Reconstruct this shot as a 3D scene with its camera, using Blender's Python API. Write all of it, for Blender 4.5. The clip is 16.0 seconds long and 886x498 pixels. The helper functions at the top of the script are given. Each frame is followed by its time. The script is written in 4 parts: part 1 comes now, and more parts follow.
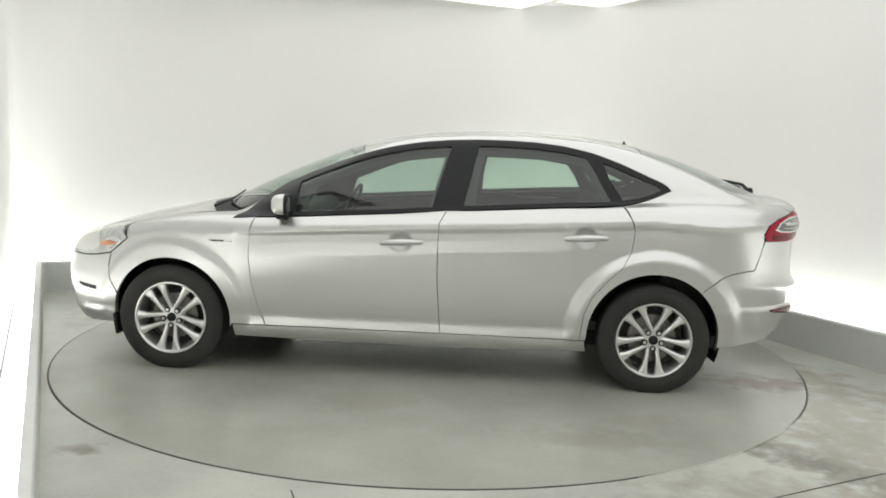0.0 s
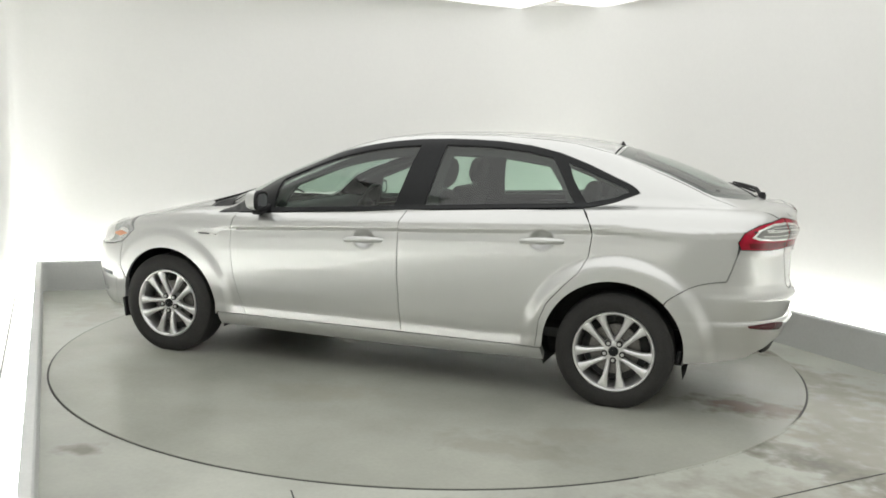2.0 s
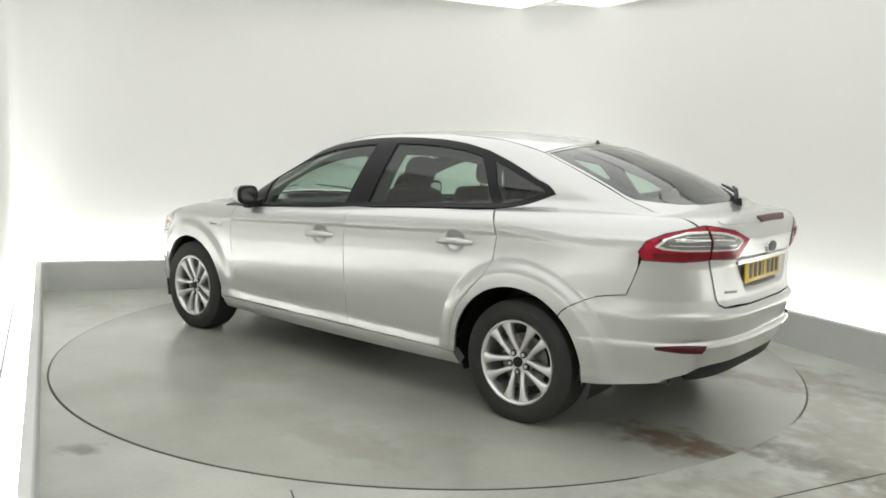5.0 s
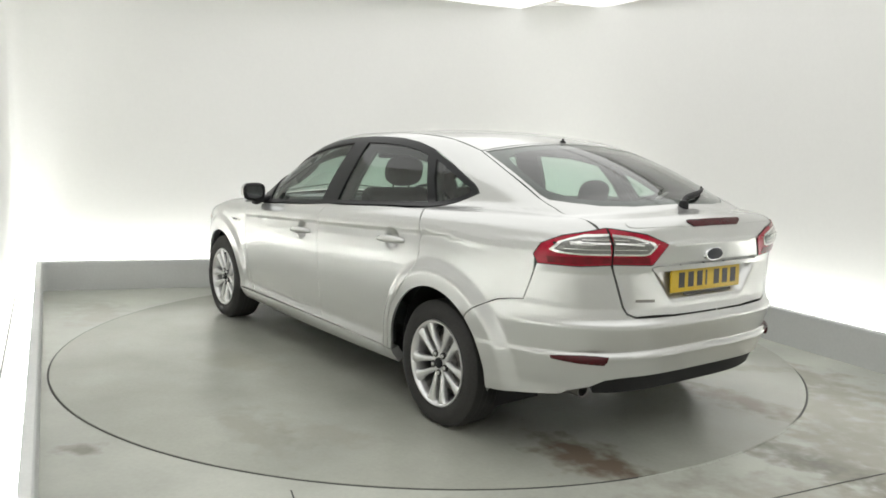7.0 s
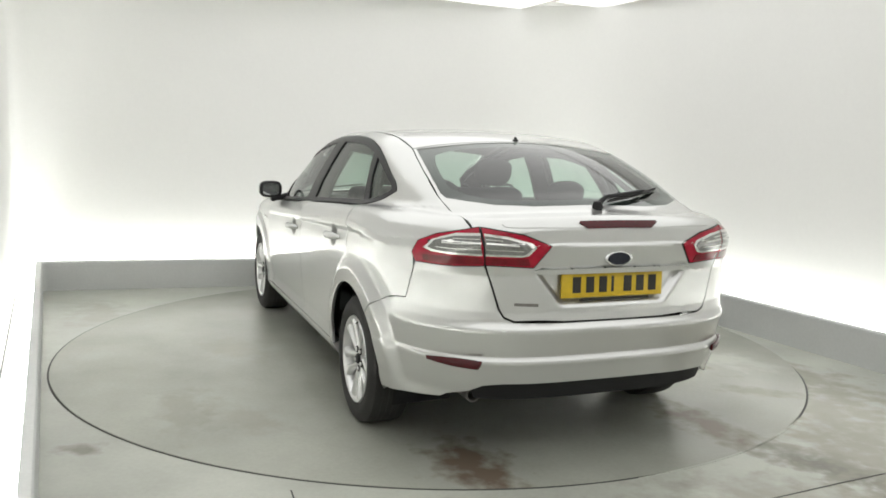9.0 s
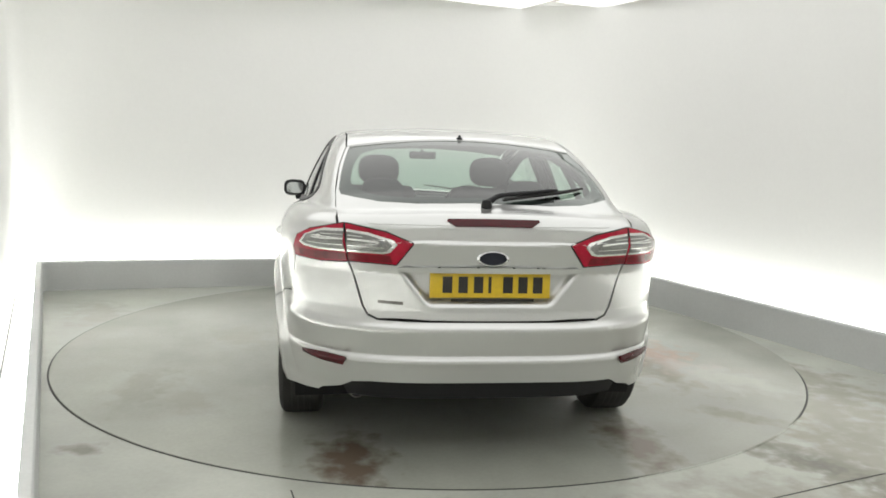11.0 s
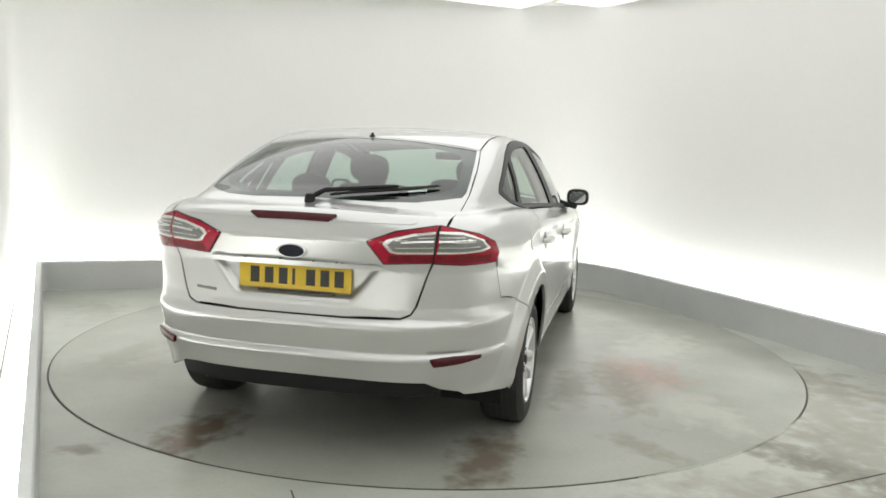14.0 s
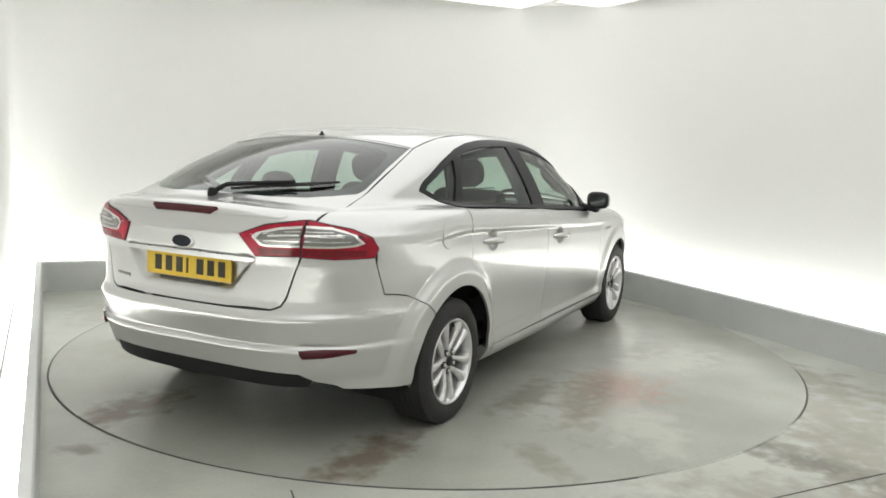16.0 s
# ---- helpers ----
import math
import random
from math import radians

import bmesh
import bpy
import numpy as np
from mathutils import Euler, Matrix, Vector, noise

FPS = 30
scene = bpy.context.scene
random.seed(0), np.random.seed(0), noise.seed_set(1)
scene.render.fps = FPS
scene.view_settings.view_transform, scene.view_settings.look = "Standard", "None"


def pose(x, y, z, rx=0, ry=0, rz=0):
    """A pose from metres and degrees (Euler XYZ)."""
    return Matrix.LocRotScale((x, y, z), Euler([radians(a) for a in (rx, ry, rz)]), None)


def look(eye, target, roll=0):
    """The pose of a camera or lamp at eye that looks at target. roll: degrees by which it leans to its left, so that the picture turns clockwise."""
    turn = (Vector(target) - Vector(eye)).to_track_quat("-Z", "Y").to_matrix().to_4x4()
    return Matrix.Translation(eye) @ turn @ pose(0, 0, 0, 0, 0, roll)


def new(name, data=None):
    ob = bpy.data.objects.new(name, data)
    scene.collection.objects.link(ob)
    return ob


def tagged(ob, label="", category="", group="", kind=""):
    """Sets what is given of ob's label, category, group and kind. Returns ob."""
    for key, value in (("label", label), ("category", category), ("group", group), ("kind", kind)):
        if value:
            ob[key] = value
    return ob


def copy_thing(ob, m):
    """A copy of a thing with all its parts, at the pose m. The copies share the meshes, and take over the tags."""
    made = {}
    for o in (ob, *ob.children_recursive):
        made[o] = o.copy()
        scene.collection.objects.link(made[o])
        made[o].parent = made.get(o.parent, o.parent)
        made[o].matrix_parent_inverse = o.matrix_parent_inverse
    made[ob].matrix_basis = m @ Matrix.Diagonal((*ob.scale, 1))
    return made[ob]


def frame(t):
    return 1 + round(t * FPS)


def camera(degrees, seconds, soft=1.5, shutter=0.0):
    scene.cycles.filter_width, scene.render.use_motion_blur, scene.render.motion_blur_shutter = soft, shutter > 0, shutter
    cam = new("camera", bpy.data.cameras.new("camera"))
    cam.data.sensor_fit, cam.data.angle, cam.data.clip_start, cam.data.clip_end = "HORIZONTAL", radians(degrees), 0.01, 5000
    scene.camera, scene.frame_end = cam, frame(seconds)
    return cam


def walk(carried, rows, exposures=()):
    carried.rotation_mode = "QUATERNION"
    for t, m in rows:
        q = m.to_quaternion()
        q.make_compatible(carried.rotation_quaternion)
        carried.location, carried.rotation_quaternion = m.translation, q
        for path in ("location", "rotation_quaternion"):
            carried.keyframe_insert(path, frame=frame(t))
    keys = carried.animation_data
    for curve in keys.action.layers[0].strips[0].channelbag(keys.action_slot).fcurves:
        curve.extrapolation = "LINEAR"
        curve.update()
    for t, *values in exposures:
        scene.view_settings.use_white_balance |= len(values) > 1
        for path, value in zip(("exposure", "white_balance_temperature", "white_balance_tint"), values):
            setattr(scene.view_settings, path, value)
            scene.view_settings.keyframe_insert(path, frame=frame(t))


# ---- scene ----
# A silver five-door car turns on a round turntable in a white, brightly lit photo booth.
cam = camera(57.081, 16.0, soft=1.7)
EYE = Vector((0.0, -5.6605, 1.4303))
AIM = EYE + Vector((0.01135, 0.99110, -0.13265))
walk(cam, [(0.0, look(EYE, AIM, 1.824)), (16.0, look(EYE, AIM, 1.824))])

world = bpy.data.worlds.new("world")
world.use_nodes = True
scene.world = world
world.node_tree.nodes["Background"].inputs[0].default_value = (0.9, 0.95, 1.0, 1)
world.node_tree.nodes["Background"].inputs[1].default_value = 0.05
scene.view_settings.exposure = 0.0


# ---- materials ----
def material(name, color, rough=0.5, metal=0.0, coat=0.0, grain=0.0, grain_size=40.0, stain=0.0, stain_size=1.2, bump=0.0, spec=0.5):
    """A surface with colour variation at two scales and a fine relief."""
    m = bpy.data.materials.new(name)
    m.use_nodes = True
    nt = m.node_tree
    b = nt.nodes["Principled BSDF"]
    b.inputs["Base Color"].default_value = (*color, 1)
    b.inputs["Roughness"].default_value = rough
    b.inputs["Metallic"].default_value = metal
    b.inputs["Coat Weight"].default_value = coat
    b.inputs["Coat Roughness"].default_value = 0.04
    b.inputs["Specular IOR Level"].default_value = spec
    if grain or stain:
        tc = nt.nodes.new("ShaderNodeTexCoord")
        value = None
        for amount, size, detail in ((grain, grain_size, 4), (stain, stain_size, 5)):
            if not amount:
                continue
            n = nt.nodes.new("ShaderNodeTexNoise")
            n.inputs["Scale"].default_value = size
            n.inputs["Detail"].default_value = detail
            nt.links.new(tc.outputs["Object"], n.inputs["Vector"])
            r = nt.nodes.new("ShaderNodeMapRange")
            r.inputs["From Min"].default_value, r.inputs["From Max"].default_value = 0.3, 0.7
            r.inputs["To Min"].default_value, r.inputs["To Max"].default_value = 1 - amount, 1 + amount
            nt.links.new(n.outputs["Fac"], r.inputs["Value"])
            if value is None:
                value = r.outputs[0]
            else:
                mul = nt.nodes.new("ShaderNodeMath")
                mul.operation = "MULTIPLY"
                nt.links.new(value, mul.inputs[0])
                nt.links.new(r.outputs[0], mul.inputs[1])
                value = mul.outputs[0]
            if bump:
                bp = nt.nodes.new("ShaderNodeBump")
                bp.inputs["Strength"].default_value = bump
                bp.inputs["Distance"].default_value = 0.002
                nt.links.new(n.outputs["Fac"], bp.inputs["Height"])
                nt.links.new(bp.outputs[0], b.inputs["Normal"])
                bump = 0
        mix = nt.nodes.new("ShaderNodeVectorMath")
        mix.operation = "SCALE"
        mix.inputs[0].default_value = color
        nt.links.new(value, mix.inputs["Scale"])
        nt.links.new(mix.outputs[0], b.inputs["Base Color"])
    return m


def glowing(name, color, strength):
    m = bpy.data.materials.new(name)
    m.use_nodes = True
    nt = m.node_tree
    nt.nodes.clear()
    e = nt.nodes.new("ShaderNodeEmission")
    e.inputs[0].default_value, e.inputs[1].default_value = (*color, 1), strength
    nt.links.new(e.outputs[0], nt.nodes.new("ShaderNodeOutputMaterial").inputs[0])
    return m


def glazing(name, tint, gloss=0.02, ior=1.5):
    """Thin tinted glass: clear to look through, glossy by its Fresnel term."""
    m = bpy.data.materials.new(name)
    m.use_nodes = True
    nt = m.node_tree
    nt.nodes.clear()
    t, g, x, lw = (nt.nodes.new("ShaderNode" + k) for k in ("BsdfTransparent", "BsdfGlossy", "MixShader", "LayerWeight"))
    t.inputs[0].default_value = (*tint, 1)
    g.inputs["Color"].default_value = (1, 1, 1, 1)
    g.inputs["Roughness"].default_value = gloss
    lw.inputs["Blend"].default_value = 0.5
    pw, ma = nt.nodes.new("ShaderNodeMath"), nt.nodes.new("ShaderNodeMath")
    pw.operation, ma.operation = "POWER", "MULTIPLY_ADD"
    pw.inputs[1].default_value, ma.inputs[1].default_value, ma.inputs[2].default_value = 5.0, 0.9, ((ior - 1) / (ior + 1))**2 * 1.6
    nt.links.new(lw.outputs["Facing"], pw.inputs[0])
    nt.links.new(pw.outputs[0], ma.inputs[0])
    nt.links.new(ma.outputs[0], x.inputs[0])
    nt.links.new(t.outputs[0], x.inputs[1])
    nt.links.new(g.outputs[0], x.inputs[2])
    nt.links.new(x.outputs[0], nt.nodes.new("ShaderNodeOutputMaterial").inputs[0])
    return m


PAINT = material("silver_metallic_paint", (0.585, 0.59, 0.58), 0.275, 0.73, 1.0, grain=0.03, grain_size=900.0, stain=0.012, stain_size=2.0)
TRIM = material("black_gloss_trim", (0.010, 0.011, 0.012), 0.35, grain=0.1, grain_size=60.0, spec=0.25)
PLASTIC = material("black_plastic", (0.010, 0.010, 0.011), 0.55, spec=0.3, grain=0.2, grain_size=200.0, bump=0.2)
RUBBER = material("tyre_rubber", (0.022, 0.021, 0.020), 0.75, grain=0.2, grain_size=120.0, stain=0.2, stain_size=6.0, bump=0.3)
ALLOY = material("wheel_alloy", (0.72, 0.72, 0.72), 0.3, 0.85, 0.3, grain=0.04, grain_size=200.0)
STEEL = material("brake_steel", (0.22, 0.21, 0.20), 0.4, 0.9, grain=0.2, grain_size=90.0)
CHROME = material("chrome", (0.82, 0.82, 0.83), 0.1, 1.0, grain=0.02, grain_size=50.0)
MIRROR = material("mirror_glass", (0.7, 0.72, 0.73), 0.02, 1.0)
RED = material("red_lamp_lens", (0.34, 0.003, 0.022), 0.18, 0.0, 0.15, grain=0.25, grain_size=18.0, spec=0.35)
DEEPRED = material("deep_red_lens", (0.16, 0.002, 0.010), 0.18, 0.0, 0.15, grain=0.25, grain_size=25.0, spec=0.35)
DARKRED = material("dark_red_lens", (0.06, 0.004, 0.007), 0.2, 0.0, 0.1, grain=0.15, grain_size=70.0, spec=0.3)
CLEAR = material("clear_lamp_lens", (0.20, 0.20, 0.19), 0.15, 0.3, 0.8, grain=0.25, grain_size=140.0)
SILVERED = material("lamp_reflector", (0.75, 0.75, 0.73), 0.18, 0.8, 0.5, grain=0.05, grain_size=90.0)
HEADLENS = material("clear_headlight_lens", (0.50, 0.51, 0.50), 0.12, 0.35, 0.8, grain=0.2, grain_size=40.0)
AMBER = material("amber_lens", (0.62, 0.28, 0.16), 0.2, 0.0, 0.5, grain=0.1, grain_size=80.0)
YELLOW = material("plate_yellow", (0.60, 0.41, 0.02), 0.35, grain=0.05, grain_size=60.0, stain=0.06, stain_size=8.0)
INK = material("plate_black", (0.02, 0.018, 0.015), 0.4, grain=0.1, grain_size=60.0)
BADGE = material("badge_enamel", (0.012, 0.014, 0.022), 0.25, 0.1, 0.1, grain=0.1, grain_size=80.0, spec=0.25)
CLOTH = material("seat_cloth", (0.035, 0.036, 0.038), 0.9, grain=0.3, grain_size=300.0, stain=0.1, stain_size=8.0, bump=0.4)
LINING = material("roof_lining", (0.30, 0.30, 0.28), 0.9, grain=0.1, grain_size=200.0)
CABIN = material("cabin_plastic", (0.035, 0.036, 0.036), 0.6, grain=0.2, grain_size=150.0, bump=0.2)
GLASS = glazing("tinted_window_glass", (0.60, 0.72, 0.65), 0.03, 1.5)
REARGLASS = glazing("tinted_rear_glass", (0.62, 0.74, 0.67), 0.03, 1.62)
WALL = material("white_booth_wall", (0.78, 0.78, 0.76), 0.85, grain=0.008, grain_size=30.0, stain=0.012, stain_size=0.7)
SKIRT = material("grey_painted_kerb", (0.52, 0.53, 0.52), 0.6, grain=0.03, grain_size=60.0, stain=0.05, stain_size=2.0)
TUBES = glowing("kerb_light_tubes", (1.0, 1.0, 0.97), 27.0)
SOFTBOX = glowing("ceiling_light_diffuser", (1.0, 1.0, 0.97), 1.43)


def stained_floor(name, base, spots):
    """Painted concrete: grain, broad mottling, and worn, wet, darker or paler patches at given places (x, y, length,
    width, turn, colour).
    """
    m = material(name, base, 0.26, grain=0.03, grain_size=45.0, stain=0.15, stain_size=1.3, bump=0.15)
    nt = m.node_tree
    b = nt.nodes["Principled BSDF"]
    last = b.inputs["Base Color"].links[0].from_socket
    tc = nt.nodes.new("ShaderNodeTexCoord")
    ragged = nt.nodes.new("ShaderNodeTexNoise")
    ragged.inputs["Scale"].default_value, ragged.inputs["Detail"].default_value = 8.0, 9
    nt.links.new(tc.outputs["Object"], ragged.inputs["Vector"])
    for x, y, long, wide, turn, amount, color in spots:
        mp = nt.nodes.new("ShaderNodeMapping")
        mp.vector_type = "TEXTURE"
        mp.inputs["Location"].default_value = (x, y, 0)
        mp.inputs["Rotation"].default_value = (0, 0, radians(turn))
        mp.inputs["Scale"].default_value = (long, wide, 1)
        nt.links.new(tc.outputs["Object"], mp.inputs["Vector"])
        ln = nt.nodes.new("ShaderNodeVectorMath")
        ln.operation = "LENGTH"
        nt.links.new(mp.outputs[0], ln.inputs[0])
        add = nt.nodes.new("ShaderNodeMath")
        add.operation = "MULTIPLY_ADD"
        nt.links.new(ragged.outputs["Fac"], add.inputs[0])
        add.inputs[1].default_value = -2.6
        nt.links.new(ln.outputs["Value"], add.inputs[2])
        r = nt.nodes.new("ShaderNodeMapRange")
        r.inputs["From Min"].default_value, r.inputs["From Max"].default_value = -0.15, -0.95
        r.inputs["To Min"].default_value, r.inputs["To Max"].default_value = 0.0, amount
        nt.links.new(add.outputs[0], r.inputs["Value"])
        mix = nt.nodes.new("ShaderNodeMix")
        mix.data_type = "RGBA"
        nt.links.new(r.outputs[0], mix.inputs[0])
        nt.links.new(last, mix.inputs[6])
        mix.inputs[7].default_value = (*color, 1)
        last = mix.outputs[2]
    nt.links.new(last, b.inputs["Base Color"])
    return m


FLOOR = stained_floor("grey_floor_paint", (0.44, 0.452, 0.402), [
    (1.86, -2.10, 0.52, 0.17, -50, 0.95, (0.12, 0.115, 0.095)), (2.1, -2.42, 0.3, 0.12, -50, 0.8, (0.2, 0.17, 0.14)), (-1.57, -2.13, 0.11, 0.07, 20, 0.8, (0.17, 0.16, 0.13)),
    # stains plus painted tone: right side kept darker than the glow-lit left
    (2.2, -1.2, 0.9, 0.5, -60, 0.8, (0.27, 0.262, 0.212)), (2.35, -0.6, 0.6, 0.3, -60, 0.75, (0.26, 0.25, 0.205)), (2.3, -2.0, 0.8, 0.6, -50, 0.8, (0.27, 0.262, 0.212)), (1.5, -2.6, 0.7, 0.4, 0, 0.7, (0.29, 0.28, 0.235)),
    (-2.6, 0.6, 0.6, 0.22, -64, 0.5, (0.32, 0.31, 0.27)), (0.4, -2.62, 0.5, 0.1, 0, 0.5, (0.25, 0.23, 0.2))])
TABLE = stained_floor("grey_turntable_paint", (0.35, 0.357, 0.314), [
    (-2.15, 0.62, 0.42, 0.17, 0, 0.85, (0.13, 0.088, 0.06)), (-2.02, -0.78, 0.42, 0.15, 0, 0.75, (0.14, 0.10, 0.07)),
    (-0.30, -1.46, 0.50, 0.28, 10, 0.6, (0.36, 0.20, 0.15)), (-0.6, -1.35, 0.60, 0.18, 10, 0.7, (0.20, 0.17, 0.13)),
    (0.2, 1.35, 0.35, 0.2, 10, 0.25, (0.28, 0.26, 0.2)), (-1.2, 1.5, 0.3, 0.15, 30, 0.3, (0.25, 0.23, 0.19)),
    (1.1, -1.0, 0.5, 0.3, 40, 0.3, (0.24, 0.22, 0.18)), (0.45, -1.55, 0.55, 0.25, -20, 0.6, (0.50, 0.50, 0.44)), (-0.9, -1.75, 0.5, 0.2, 30, 0.5, (0.50, 0.50, 0.44)),
    # (-0.75, -1.05): long dark patch close along the car's right flank
    (-0.75, -1.05, 0.45, 0.14, 0, 0.6, (0.15, 0.13, 0.10)), (-1.6, -1.45, 0.25, 0.1, 50, 0.5, (0.18, 0.16, 0.12)), (-1.0, 1.75, 0.4, 0.15, 0, 0.4, (0.24, 0.23, 0.19))])
# dark joints, and the shade of gaps and recesses put into colour
DARK = material("dark_joint_gap_shade", (0.03, 0.03, 0.028), 0.7, grain=0.2, grain_size=60.0)


# ---- building helpers ----
def mesh_of(name, verts, faces, mat, shade=True):
    me = bpy.data.meshes.new(name)
    me.from_pydata([tuple(v) for v in verts], [], [tuple(f) for f in faces])
    me.materials.append(mat)
    me.polygons.foreach_set("use_smooth", [shade] * len(me.polygons))
    me.update()
    return me


def child(ob, parent, m=None, label=""):
    ob.parent = parent
    if m is not None:
        ob.matrix_basis = m
    return tagged(ob, label) if label else ob


def part(name, bm, mat, parent=None, label="", sharp=35):
    """Links a bmesh as one mesh object, under a thing or part where one is given."""
    bmesh.ops.recalc_face_normals(bm, faces=bm.faces)
    me = bpy.data.meshes.new(name)
    for f in bm.faces:
        f.smooth = True
    for e in bm.edges:
        if len(e.link_faces) == 2 and e.calc_face_angle(0) > radians(sharp):
            e.smooth = False
    bm.to_mesh(me)
    bm.free()
    me.materials.append(mat)
    ob = new(name, me)
    return child(ob, parent, None, label) if parent else (tagged(ob, label) if label else ob)


def box(size, m=Matrix(), bevel=0.0, segs=2, bm=None):
    """A box of that size centred at the origin of m, edges rounded."""
    bm = bm or bmesh.new()
    made = bmesh.ops.create_cube(bm, size=1.0)["verts"]
    bmesh.ops.scale(bm, vec=size, verts=made)
    if bevel:
        edges = list({e for v in made for e in v.link_edges})
        out = bmesh.ops.bevel(bm, geom=edges, offset=bevel, segments=segs, affect="EDGES", profile=0.6)
        made = list({v for f in out["faces"] for v in f.verts} | {v for v in made if v.is_valid})
    bmesh.ops.transform(bm, matrix=m, verts=made)
    return bm


def lathe(profile, n=64, bm=None, m=Matrix(), closed=False):
    """Turns (radius, along) points round the y axis."""
    bm = bm or bmesh.new()
    rings = []
    for r, a in profile:
        rings.append([bm.verts.new(m @ Vector((r * math.cos(2 * math.pi * i / n), a, r * math.sin(2 * math.pi * i / n)))) for i in range(n)])
    pairs = list(zip(rings, rings[1:])) + ([(rings[-1], rings[0])] if closed else [])
    for p, q in pairs:
        for i in range(n):
            j = (i + 1) % n
            bm.faces.new((p[i], p[j], q[j], q[i]))
    return bm


def tube(points, radius, n=10, bm=None):
    """A round bar along points; radius may be a number or one for each point."""
    bm = bm or bmesh.new()
    pts = [Vector(p) for p in points]
    rad = radius if hasattr(radius, "__len__") else [radius] * len(pts)
    rings = []
    for i, p in enumerate(pts):
        way = (pts[min(i + 1, len(pts) - 1)] - pts[max(i - 1, 0)]).normalized()
        side = way.cross(Vector((0, 0, 1)) if abs(way.z) < 0.9 else Vector((1, 0, 0))).normalized()
        up = side.cross(way)
        rings.append([bm.verts.new(p + rad[i] * (side * math.cos(2 * math.pi * k / n) + up * math.sin(2 * math.pi * k / n))) for k in range(n)])
    for p, q in zip(rings, rings[1:]):
        for i in range(n):
            j = (i + 1) % n
            bm.faces.new((p[i], p[j], q[j], q[i]))
    bm.faces.new(rings[0]), bm.faces.new(rings[-1])
    return bm


# ---- the booth: square about the turntable, walls behind a low kerb with lights in the trough ----
ALONG = Vector((0.427, -0.904, 0))          # the two side walls run this way, towards the camera's end
ACROSS = Vector((0.904, 0.427, 0))
BACK = Vector((0.957, 0.290, 0))            # the back wall runs this way
HALF, KERB_H, GAP, CEIL = 2.49, 0.257, 0.22, 2.812


def meet(off_side, off_back, sign):
    """Floor point where a side wall line (sign -1 or 1) meets the back wall line."""
    n2 = Vector((-BACK.y, BACK.x, 0))
    a = np.array([[ACROSS.x, ACROSS.y], [n2.x, n2.y]])
    s = np.linalg.solve(a, np.array([sign * off_side, off_back]))
    return Vector((s[0], s[1], 0))


BACK_OFF = 2.39
END = 6.6


def outline_room(off, bends=(0.05, 1.2)):
    """The booth's plan at a distance off outside the kerb's inner face, round from one near end to the other."""
    l, r = meet(HALF + off, BACK_OFF + off, -1), meet(HALF + off, BACK_OFF + off, 1)
    n2 = Vector((-BACK.y, BACK.x, 0))
    l0, r0 = l + ALONG * (END + l.dot(-ALONG)), r + ALONG * (END + r.dot(-ALONG))
    pts = [l0]
    for c, a, b, rad in ((l, ALONG, BACK, bends[0]), (r, -BACK, ALONG, bends[1])):
        for i in range(9):
            s = i / 8
            pts.append(c + a * rad * (1 - s)**2 + b * rad * s * s)
    return pts + [r0]


def ribbon(name, profile, mat, label, bends=(0.05, 1.2)):
    """A wall or kerb: an (off, height) profile carried round the plan, closed."""
    bm = bmesh.new()
    rows = [[bm.verts.new(p + Vector((0, 0, z))) for p in outline_room(o, bends)] for o, z in profile]
    for a, b in zip(rows, rows[1:] + rows[:1]):
        for i in range(len(a) - 1):
            bm.faces.new((a[i], a[i + 1], b[i + 1], b[i]))
    bm.faces.new([r[0] for r in rows]), bm.faces.new([r[-1] for r in rows])
    return tagged(part(name, bm, mat), label, "wall", kind="structure")


